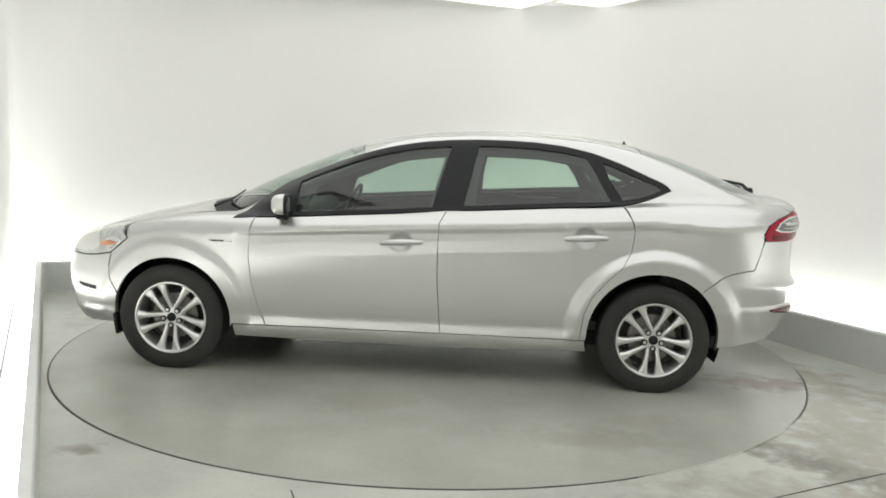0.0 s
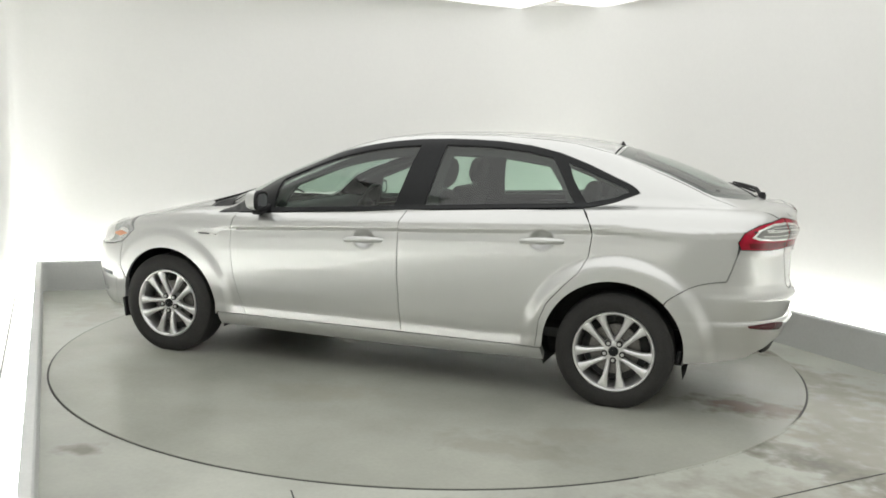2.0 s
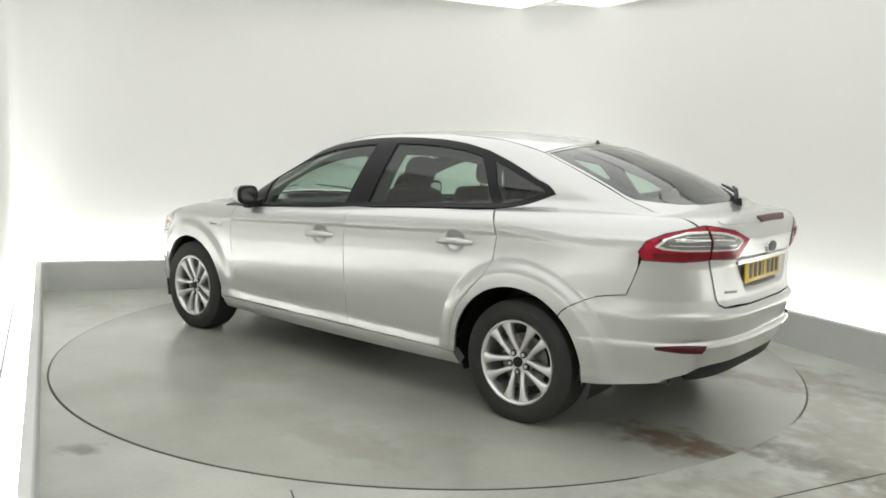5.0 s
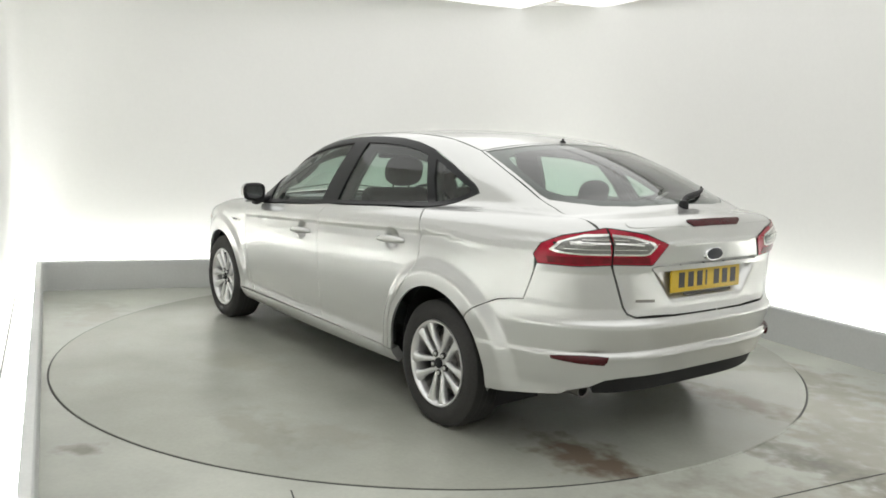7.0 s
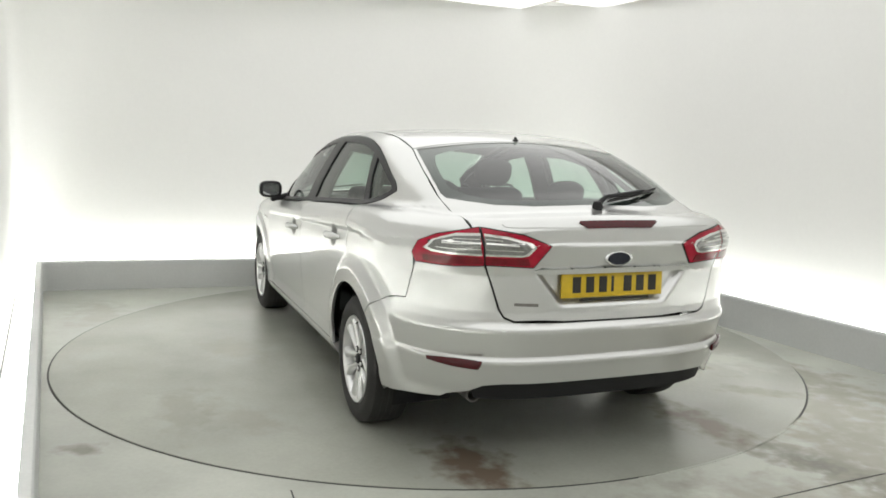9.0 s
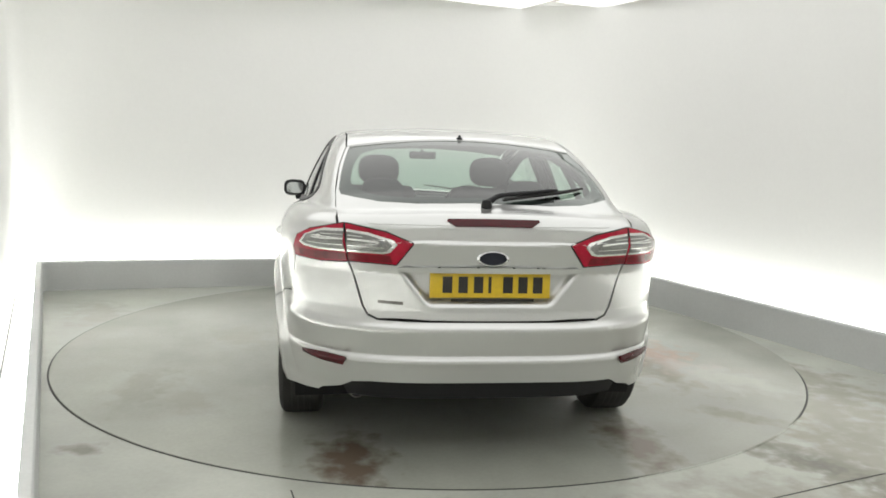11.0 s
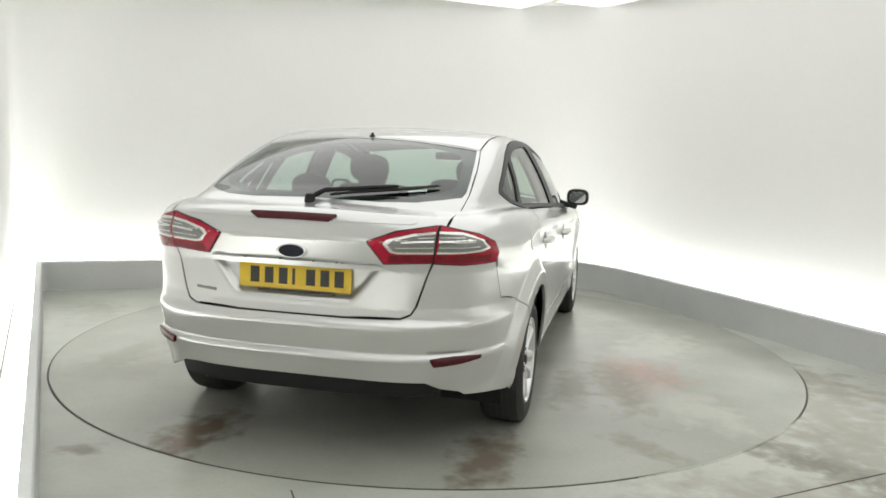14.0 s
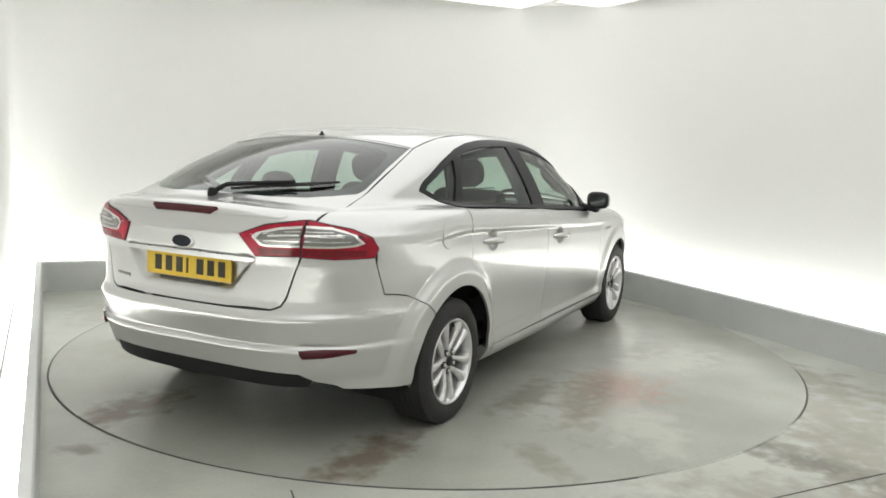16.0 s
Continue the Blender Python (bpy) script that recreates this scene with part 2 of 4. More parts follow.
def build_room():
    bm = bmesh.new()
    box((30, 30, 0.2), pose(0, 0, -0.103), bm=bm)
    tagged(part("floor", bm, FLOOR), "grey painted concrete floor with worn stains", "floor", kind="structure")
    ribbon("wall_back_and_sides", [(GAP, 0), (GAP, CEIL), (GAP + 0.15, CEIL), (GAP + 0.15, 0)], WALL, "seamless white booth wall washed by low lights", (0.15, 1.3))
    ribbon("kerb", [(0, -0.02), (0, KERB_H - 0.008), (0.008, KERB_H), (0.05, KERB_H), (0.05, -0.02)], SKIRT, "low grey kerb in front of the light trough")
    ribbon("trough_light", [(0.07, 0.02), (0.07, 0.05), (0.15, 0.05), (0.15, 0.02)], TUBES, "white light strip lying behind the kerb")
    l, r = outline_room(GAP)[0], outline_room(GAP)[-1]
    mid, span = (l + r) / 2, (r - l).length
    # unseen wall, added to close the near end for bounce and reflections
    bm = box((span + 0.3, 0.15, CEIL), Matrix.Translation(mid + Vector((0, 0, CEIL / 2)) + ALONG * 0.08) @ Matrix.Rotation(math.atan2(ACROSS.y, ACROSS.x), 4, "Z"))
    tagged(part("wall_added", bm, WALL), "unseen plain white wall added behind the camera", "wall", kind="structure")
    bm = box((14, 14, 0.1), pose(0, -2, CEIL + 0.052))
    tagged(part("ceiling", bm, WALL), "flat white booth ceiling", "ceiling", kind="structure")
    turn = Matrix.Rotation(math.atan2(ACROSS.y, ACROSS.x), 4, "Z")
    for u0, u1, v0, v1, label in ((-2.62, 1.99, -5.6, 2.30, "wide white soft ceiling light panel"), (2.01, 2.62, -5.6, 1.75, "long narrow white soft ceiling light panel")):
        wide, long = u1 - u0, v1 - v0
        light = tagged(new("ceiling_light"), label, "ceiling light", group="ceiling lights")
        bm = bmesh.new()
        for sx, sy, lx, ly in ((0, long / 2 - 0.006, wide, 0.012), (0, 0.006 - long / 2, wide, 0.012), (wide / 2 - 0.006, 0, 0.012, long - 0.024), (0.006 - wide / 2, 0, 0.012, long - 0.024)):
            box((lx, ly, 0.03), pose(sx, sy, 0), bm=bm)
        part("frame", bm, WALL, light)
        part("diffuser", box((wide - 0.028, long - 0.028, 0.02), pose(0, 0, -0.002), 0.004), SOFTBOX, light, "glowing white diffuser")
        light.matrix_basis = Matrix.Translation(ACROSS * (u0 + u1) / 2 - ALONG * (v0 + v1) / 2 + Vector((0, 0, CEIL - 0.016))) @ turn
    p, q = meet(HALF + GAP - 0.008, BACK_OFF + GAP - 0.15, -1) + Vector((0, 0, 0.003)), outline_room(GAP - 0.008)[0] + Vector((0, 0, 0.003))
    bm = box(((q - p).length, 0.012, 0.006), Matrix.Translation((p + q) / 2) @ Matrix.Rotation(math.atan2(ALONG.y, ALONG.x), 4, "Z"))
    tagged(part("trough_joint", bm, DARK), "thin dark joint along the foot of the white wall", "floor joint", kind="structure")
    # floor joints outside the turntable
    for name, a, b in (("floor_joint", (-0.551, -2.50), (-0.40, -2.95)), ("floor_joint", (1.30, -2.52), (1.80, -2.28)), ("floor_joint", (1.80, -2.28), (2.3, -2.05))):
        p, q = Vector((*a, -0.0035)), Vector((*b, -0.0035))
        d = q - p
        bm = box((d.length, 0.006, 0.004), Matrix.Translation((p + q) / 2) @ Matrix.Rotation(math.atan2(d.y, d.x), 4, "Z"))
        tagged(part(name, bm, DARK), "thin dark joint in the painted floor", "floor joint", kind="structure")


TABLE_R = 2.462


def build_dust():
    """Dust that has filled parts of the gap round the plate."""
    for a0, a1 in ((-68, -35), (-13, 18)):
        bm = bmesh.new()
        rows = []
        for i in range(49):
            f = i / 48
            a = radians(a0 + (a1 - a0) * f)
            full = min(1.0, 6 * f, 6 * (1 - f))
            wide = (0.0049 + 0.0008 * noise.noise((12 * f, a0, 0))) * full + 0.0003
            rows.append([bm.verts.new((r * math.cos(a), r * math.sin(a), z)) for r, z in ((TABLE_R - 0.0010, -0.0030), (TABLE_R - 0.0012, -0.0004), (TABLE_R - 0.0012 - 2 * wide, -0.0004), (TABLE_R - 0.0012 - 2 * wide, -0.0030))])
        for p, q in zip(rows, rows[1:]):
            for k in range(3):
                bm.faces.new((p[k], p[k + 1], q[k + 1], q[k]))
        tagged(part("gap_dust", bm, FLOOR), "pale dust filling the gap beside the plate", "dust", kind="structure")


def build_turntable():
    base = tagged(new("turntable"), "round grey turntable plate flush with the floor", "turntable")
    bm = bmesh.new()
    n = 160
    rings = []
    for r, z in ((TABLE_R - 0.0115, -0.015), (TABLE_R - 0.0115, -0.002), (TABLE_R - 0.0125, 0.0)):
        rings.append([bm.verts.new((r * math.cos(2 * math.pi * i / n), r * math.sin(2 * math.pi * i / n), z)) for i in range(n)])
    for a, b in zip(rings, rings[1:]):
        for i in range(n):
            bm.faces.new((a[i], a[(i + 1) % n], b[(i + 1) % n], b[i]))
    bm.faces.new(rings[-1])
    part("plate", bm, TABLE, base)
    # a flat dark ring fills the gap, its shade in the colour
    bm = lathe([(TABLE_R - 0.011, -0.0145), (TABLE_R - 0.011, -0.0018), (TABLE_R - 0.001, -0.0018), (TABLE_R - 0.001, -0.0145)], 160, m=Matrix.Rotation(radians(90), 4, "X"), closed=True)
    part("rim_gap", bm, DARK, base, "dark gap round the plate's rim")
    return base


# ---- the car's outer skin as a function: negative inside, metres; x forward, y left, z up, origin between the axles ----
def curve(v, xs, ys):
    """A smooth curve through the knots (cubic, no overshoot by more than the slopes)."""
    xs, ys = np.array(xs, float), np.array(ys, float)
    m = np.gradient(ys, xs)
    v = np.clip(v, xs[0], xs[-1])
    i = np.clip(np.searchsorted(xs, v) - 1, 0, len(xs) - 2)
    h = xs[i + 1] - xs[i]
    s = (v - xs[i]) / h
    return ((2 * s**3 - 3 * s**2 + 1) * ys[i] + (s**3 - 2 * s**2 + s) * h * m[i]
            + (-2 * s**3 + 3 * s**2) * ys[i + 1] + (s**3 - s**2) * h * m[i + 1])


def smooth(a, b, v):
    s = np.clip((v - a) / (b - a), 0, 1)
    return s * s * (3 - 2 * s)


def smax(a, b, k):
    h = np.clip(0.5 + 0.5 * (a - b) / k, 0, 1)
    return b + (a - b) * h + k * h * (1 - h)


def smin(a, b, k):
    return -smax(-a, -b, k)


HUB_F, HUB_R, HUB_Z = 1.449, -1.432, 0.302


def belt(x):
    return 0.994 - 0.066 * x


def skin(P):
    x, y, z = P[..., 0], np.abs(P[..., 1]), P[..., 2]
    # lower body: a rounded plan, set in or out by height
    q = np.maximum(np.clip(-(x + 1.2), 0, None) / 1.172, np.clip(x - 1.0, 0, None) / 1.325)
    n = 3.5
    qn, yn = q**n, (y / 0.93)**n
    r = (qn + yn + 1e-12)**(1 / n)
    w = qn / (qn + yn + 1e-12)
    zeta = z - (0.903 - 0.055 * (x + 0.16)) + 0.050 * smooth(-1.3, -1.9, x)
    levels = [z + k * 0.008 for k in (-2, -1, 0, 1, 2)]
    ds = sum(np.interp(v, [0.15, 0.20, 0.24, 0.27, 0.345, 0.375, 0.45, 0.60, 0.75, 0.85],
                   [0.10, 0.06, 0.030, 0.023, 0.034, 0.027, 0.018, 0.010, 0.004, 0.0]) for v in levels) / 5
    fade = smooth(1.15, 0.85, x) * smooth(-1.85, -1.4, x)
    ds = ds + fade * np.interp(zeta, [-0.14, -0.07, -0.024, 0.0, 0.012], [0, 0.004, 0.010, 0.0015, 0.0])
    ds = ds + np.interp(zeta, [0.0, 0.03, 0.1, 0.2, 0.4], [0.0, 0.006, 0.04, 0.12, 0.35])
    for hx, out, full, reach in ((HUB_F, 0.020, 0.44, 0.50), (HUB_R, 0.034, 0.455, 0.535)):
        rho = np.hypot(x - hx, z - HUB_Z - 0.006)
        ds = ds - out * (1 - smooth(full, reach, rho)) * smooth(0.22, 0.34, z)
    dr = np.interp(z, [0.15, 0.25, 0.36, 0.46, 0.488, 0.505, 0.56, 0.60, 0.628, 0.655, 0.70, 0.86, 0.94, 0.992, 1.0, 1.10],
                   [0.20, 0.11, 0.055, 0.014, -0.002, 0.024, 0.006, -0.008, -0.014, 0.012, 0.024, 0.030, 0.012, 0.0, 0.007, 0.02])
    df = np.interp(z, [0.15, 0.22, 0.30, 0.45, 0.55, 0.65, 0.75, 0.85, 1.0],
                   [0.20, 0.09, 0.03, 0.0, 0.0, 0.03, 0.09, 0.18, 0.36])
    d = (1 - w) * ds + w * np.where(x < 0, dr * 0.77, df * 0.684)
    plan = (r - 1) * 0.93 + d
    top = curve(x, [-2.5, -2.40, -2.3, -2.15, -2, -1.5, -1, 0, 0.8, 1.2, 1.42, 1.63, 2.0, 2.2, 2.33, 2.42],
                [1.06, 1.098, 1.112, 1.125, 1.135, 1.14, 1.115, 1.05, 1.0, 0.99, 0.968, 0.925, 0.835, 0.765, 0.70, 0.60])
    low = smax(plan, (z - top + 0.08 * y * y) * 0.9, 0.05)
    # cabin: leaning sides under a crowned roof line
    h = z - belt(x)
    wide = 0.875 - np.where(x < 0.1, 0.045, 0.08) * (x - 0.1)**2
    side = y - (wide - 0.30 * np.clip(h, 0, None) - 0.45 * np.clip(h, 0, None)**2 + 0.5 * np.clip(h, None, 0))
    xs = x + 0.45 * y * y * smooth(-0.1, 0.6, x) - 0.30 * y * y * smooth(-0.9, -1.5, x)
    roof = curve(xs, [-2.5, -2.36, -2.27, -2.17, -2.0, -1.7, -1.42, -1.11, -0.73, -0.39, -0.08, 0.23, 0.5, 0.7, 0.94, 1.1, 1.3, 1.4, 1.6],
                 [0.3, 0.70, 1.00, 1.12, 1.205, 1.325, 1.406, 1.460, 1.484, 1.482, 1.466, 1.420, 1.350, 1.277, 1.175, 1.098, 0.99, 0.925, 0.6])
    cabin = smax(side, (z - roof + 0.09 * y * y) * 0.85, 0.07)
    cabin = np.maximum(cabin, 0.80 - z)
    return smin(low, cabin, 0.04)


def strike(o, d, reach=2.6, steps=90):
    """Where rays from o along d first enter the skin."""
    o, d = np.broadcast_arrays(np.asarray(o, float), np.asarray(d, float))
    lo, hi, done = np.zeros(len(o)), np.full(len(o), float(reach)), np.zeros(len(o), bool)
    for s in np.linspace(0, reach, steps):
        inside = (skin(o + d * s) < 0) & ~done
        hi[inside] = s
        done |= inside
        lo[~done] = s
    for _ in range(22):
        mid = (lo + hi) / 2
        inside = skin(o + d * mid[:, None]) < 0
        hi, lo = np.where(inside, mid, hi), np.where(inside, lo, mid)
    return o + d * hi[:, None]


def slope(P):
    """The skin's outward normal."""
    g = np.stack([skin(P + e) - skin(P - e) for e in np.eye(3) * 0.003], -1)
    return g / (np.linalg.norm(g, axis=-1, keepdims=True) + 1e-12)


# ---- panels cut from the skin ----
from mathutils.geometry import delaunay_2d_cdt


def side_at(pts, s=1):
    """Points (x, z) on the car's side."""
    a = np.array(pts, float)
    o = np.stack([a[:, 0], np.full(len(a), 1.5), a[:, 1]], 1)
    h = strike(o, (0, -1, 0), 1.5)
    return [(x, s * y, z) for x, y, z in h]


def rear_at(pts, s=1):
    """Points (y, z) on the car's back."""
    a = np.array(pts, float)
    h = strike(np.stack([np.full(len(a), -3.0), a[:, 0] * s, a[:, 1]], 1), (1, 0, 0), 2.0)
    return [tuple(v) for v in h]


def front_at(pts, s=1):
    a = np.array(pts, float)
    h = strike(np.stack([np.full(len(a), 3.0), a[:, 0] * s, a[:, 1]], 1), (-1, 0, 0), 2.0)
    return [tuple(v) for v in h]


def top_at(pts, s=1):
    """Points (x, y) on the car's upper side."""
    a = np.array(pts, float)
    h = strike(np.stack([a[:, 0], a[:, 1] * s, np.full(len(a), 1.8)], 1), (0, 0, -1), 1.5)
    return [tuple(v) for v in h]


class Flat:
    """A projection along one direction."""
    def __init__(self, way):
        self.d = Vector(way).normalized()
        e = Vector((0, 0, 1)) if abs(self.d.z) < 0.95 else Vector((1, 0, 0))
        self.u = self.d.cross(e).normalized()
        self.v = self.u.cross(self.d)

    def to(self, P):
        P = np.asarray(P, float)
        return np.stack([P @ np.array(self.u), P @ np.array(self.v)], 1)

    def back(self, q):
        o = q[:, :1] * np.array(self.u) + q[:, 1:] * np.array(self.v) + 3.6 * np.array(self.d)
        return strike(o, -np.array(self.d), 3.6, 140)


class Round:
    """A projection outwards from an upright axis, for what wraps round the car's ends."""
    def __init__(self, x0, face):
        self.x0, self.f = x0, face

    def to(self, P):
        P = np.asarray(P, float)
        return np.stack([np.arctan2(P[:, 1], (P[:, 0] - self.x0) * self.f) * 0.85, P[:, 2]], 1)

    def back(self, q):
        a = q[:, 0] / 0.85
        d = np.stack([np.cos(a) * self.f, np.sin(a), 0 * a], 1)
        o = np.stack([np.full(len(a), self.x0), 0 * a, q[:, 1]], 1) + d * 1.6
        return strike(o, -d, 1.6, 120)


def dense(ring, step):
    out = []
    for p, q in zip(ring, np.roll(ring, -1, axis=0)):
        k = max(1, int(math.ceil(np.linalg.norm(q - p) / step)))
        out += [p + (q - p) * i / k for i in range(k)]
    return np.array(out)


def rounded(ring, rounds):
    """Cuts a polygon's corners, round by round, into curves."""
    for _ in range(rounds):
        nxt = np.roll(ring, -1, axis=0)
        ring = np.stack([ring * 0.75 + nxt * 0.25, ring * 0.25 + nxt * 0.75], 1).reshape(-1, 2)
    return ring


def within(q, ring):
    x, y = q[:, 0], q[:, 1]
    hit = np.zeros(len(q), bool)
    for (ax, ay), (bx, by) in zip(ring, np.roll(ring, -1, axis=0)):
        cross = (ay > y) != (by > y)
        with np.errstate(divide="ignore", invalid="ignore"):
            hit ^= cross & (x < (bx - ax) * (y - ay) / (by - ay + 1e-15) + ax)
    return hit


def shrink(ring, by):
    area = 0.5 * np.sum(ring[:, 0] * np.roll(ring[:, 1], -1) - np.roll(ring[:, 0], -1) * ring[:, 1])
    t = np.roll(ring, -1, axis=0) - np.roll(ring, 1, axis=0)
    n = np.stack([-t[:, 1], t[:, 0]], 1) / (np.linalg.norm(t, axis=1, keepdims=True) + 1e-12)
    return ring + n * by * (1 if area > 0 else -1)


def panel(name, rim, view, mat, parent=None, holes=(), step=0.025, lift=0.0, thick=0.012, gap=0.002, soft=0, label="", hole_soft=0, dish=None, shear=0.0):
    """One sheet of the skin inside the rim (points on the skin), less the holes, lifted off it, with edges turned inwards."""
    rings = [shrink(dense(rounded(view.to(rim), soft), 0.012), gap)]
    for h in holes:
        rings.append(shrink(dense(rounded(view.to(h), hole_soft), 0.012), -gap))
    lo, hi = rings[0].min(0), rings[0].max(0)
    gx, gy = np.meshgrid(np.arange(lo[0], hi[0], step), np.arange(lo[1] - abs(shear) * (hi[0] - lo[0]), hi[1] + abs(shear) * (hi[0] - lo[0]), step))
    gx[1::2] += step / 2
    gy = gy + shear * (gx - lo[0])
    g = np.stack([gx.ravel(), gy.ravel()], 1)
    keep = within(g, rings[0])
    for h in rings[1:]:
        keep &= ~within(g, h)
    g = g[keep]
    for r in rings:
        near = np.full(len(g), 9.0)
        for i in range(0, len(r)):
            near = np.minimum(near, np.hypot(g[:, 0] - r[i, 0], g[:, 1] - r[i, 1]))
        g = g[near > 0.45 * step]
    pts, edges, base = list(map(tuple, g)), [], len(g)
    for r in rings:
        k = len(pts)
        pts += list(map(tuple, r))
        edges += [(k + i, k + (i + 1) % len(r)) for i in range(len(r))]
    co, ed, fa, _, _, _ = delaunay_2d_cdt([Vector(p) for p in pts], edges, [], 0, 1e-6)
    q = np.array([tuple(c) for c in co])
    fa = np.array([f for f in fa if len(f) == 3])
    c = q[fa].mean(1)
    ok = within(c, rings[0])
    for h in rings[1:]:
        ok &= ~within(c, h)
    fa = fa[ok]
    P = view.back(q)
    N = slope(P)
    if dish is not None:
        deep = dish(P)
        P = P + N * deep[:, None]
    P = P + N * lift
    # faces look outwards
    fn = np.cross(P[fa[:, 1]] - P[fa[:, 0]], P[fa[:, 2]] - P[fa[:, 0]])
    flip = np.einsum("ij,ij->i", fn, N[fa[:, 0]]) < 0
    fa[flip] = fa[flip][:, ::-1]
    if dish is not None:
        fn = np.cross(P[fa[:, 1]] - P[fa[:, 0]], P[fa[:, 2]] - P[fa[:, 0]])
        N2 = np.zeros_like(N)
        for k in range(3):
            np.add.at(N2, fa[:, k], fn)
        N2 = N2 / (np.linalg.norm(N2, axis=1, keepdims=True) + 1e-12)
        touched = np.zeros(len(N), bool)
        for f in fa:
            if np.abs(deep[f]).max() > 1e-5:
                touched[f] = True
        N = np.where(touched[:, None], N2, N)
    verts, faces, normals = list(P), [tuple(f) for f in fa], [N[i] for f in fa for i in f]
    if thick:
        from_to = {}
        for f in fa:
            for a, b in ((f[0], f[1]), (f[1], f[2]), (f[2], f[0])):
                from_to[(a, b)] = 1
        rimmed = [(a, b) for a, b in from_to if (b, a) not in from_to]
        at = {}
        for a, b in rimmed:
            ids = []
            for i in (a, b):
                if i not in at:
                    at[i] = len(verts)
                    verts += [P[i], P[i] - N[i] * thick]
                ids.append(at[i])
            faces.append((ids[1], ids[0], ids[0] + 1, ids[1] + 1))
            n = np.cross(P[b] - P[a], N[a])
            n = n / (np.linalg.norm(n) + 1e-12)
            normals += [n] * 4
    used = sorted({i for f in faces for i in f})
    new_id = {o: i for i, o in enumerate(used)}
    me = mesh_of(name, [verts[i] for i in used], [[new_id[i] for i in f] for f in faces], mat)
    me.normals_split_custom_set([tuple(n) for n in normals])
    ob = new(name, me)
    if parent:
        ob.parent = parent
    if label:
        ob["label"] = label
    return ob


def arc(cx, cz, r, a0, a1, k=14):
    return [(cx + r * math.cos(radians(a0 + (a1 - a0) * i / k)), cz + r * math.sin(radians(a0 + (a1 - a0) * i / k))) for i in range(k + 1)]


# window band along the side (x, z)
WIN_LOW = [(1.067, 0.920), (0.782, 0.940), (0.44, 0.964), (0.105, 0.987), (-0.226, 1.012), (-0.553, 1.033), (-0.879, 1.054), (-1.219, 1.072), (-1.374, 1.107), (-1.508, 1.162)]
WIN_TOP = [(-1.49, 1.185), (-1.458, 1.203), (-1.375, 1.238), (-1.209, 1.309), (-1.043, 1.366), (-0.876, 1.400), (-0.708, 1.418), (-0.538, 1.424), (-0.367, 1.424), (-0.196, 1.416), (-0.025, 1.398), (0.145, 1.368), (0.31, 1.325), (0.475, 1.268), (0.64, 1.203), (0.80, 1.128), (0.955, 1.013)]
WX, WZ = [p[0] for p in WIN_TOP], [p[1] for p in WIN_TOP]


def win_top(x, drop=0.0):
    return float(np.interp(x, WX, WZ)) - drop


def win_low(x, rise=0.0):
    return float(np.interp(x, [p[0] for p in WIN_LOW[::-1]], [p[1] for p in WIN_LOW[::-1]])) + rise


FDOOR_F = [(0.935, 0.928), (0.957, 0.848), (0.965, 0.713), (0.951, 0.546), (0.908, 0.388), (0.862, 0.285)]
DOOR_MID = [(-0.202, 1.010), (-0.165, 0.941), (-0.160, 0.828), (-0.161, 0.605), (-0.175, 0.418), (-0.186, 0.285)]
RDOOR_R = [(-1.219, 1.070), (-1.266, 1.000), (-1.286, 0.937), (-1.272, 0.815), (-1.225, 0.726), (-1.148, 0.650), (-1.060, 0.545), (-1.020, 0.448), (-1.000, 0.285)]
ARCH_F, ARCH_R = (1.446, 0.305, 0.368), (-1.420, 0.315, 0.380)
ROOF_EDGE = [(-1.345, 0.602), (-1.1, 0.597), (-0.7, 0.595), (-0.3, 0.598), (0.1, 0.595), (0.33, 0.585)]
SHIELD_SIDE = [(0.33, 0.585), (0.5, 0.60), (0.7, 0.63), (0.9, 0.675), (1.02, 0.715)]


def hollow(P, x, z):
    """The dished hollow behind a door handle."""
    return -0.026 * smooth(1.0, 0.55, np.hypot((P[:, 0] - x) / 0.072, (P[:, 2] - z) / 0.056))


def pad(rows, m, n=36, power=3.2):
    """A rounded block: superellipse rings (along, half width, half height), closed at both ends."""
    bm = bmesh.new()
    rings = []
    for x, hy, hz in rows:
        ring = []
        for i in range(n):
            a = 2 * math.pi * i / n
            k = (abs(math.cos(a))**power + abs(math.sin(a))**power)**(-1 / power)
            ring.append(bm.verts.new(m @ Vector((x, hy * k * math.cos(a), hz * k * math.sin(a)))))
        rings.append(ring)
    for p, q in zip(rings, rings[1:]):
        for i in range(n):
            bm.faces.new((p[i], p[(i + 1) % n], q[(i + 1) % n], q[i]))
    bm.faces.new(rings[0]), bm.faces.new(rings[-1])
    return bm


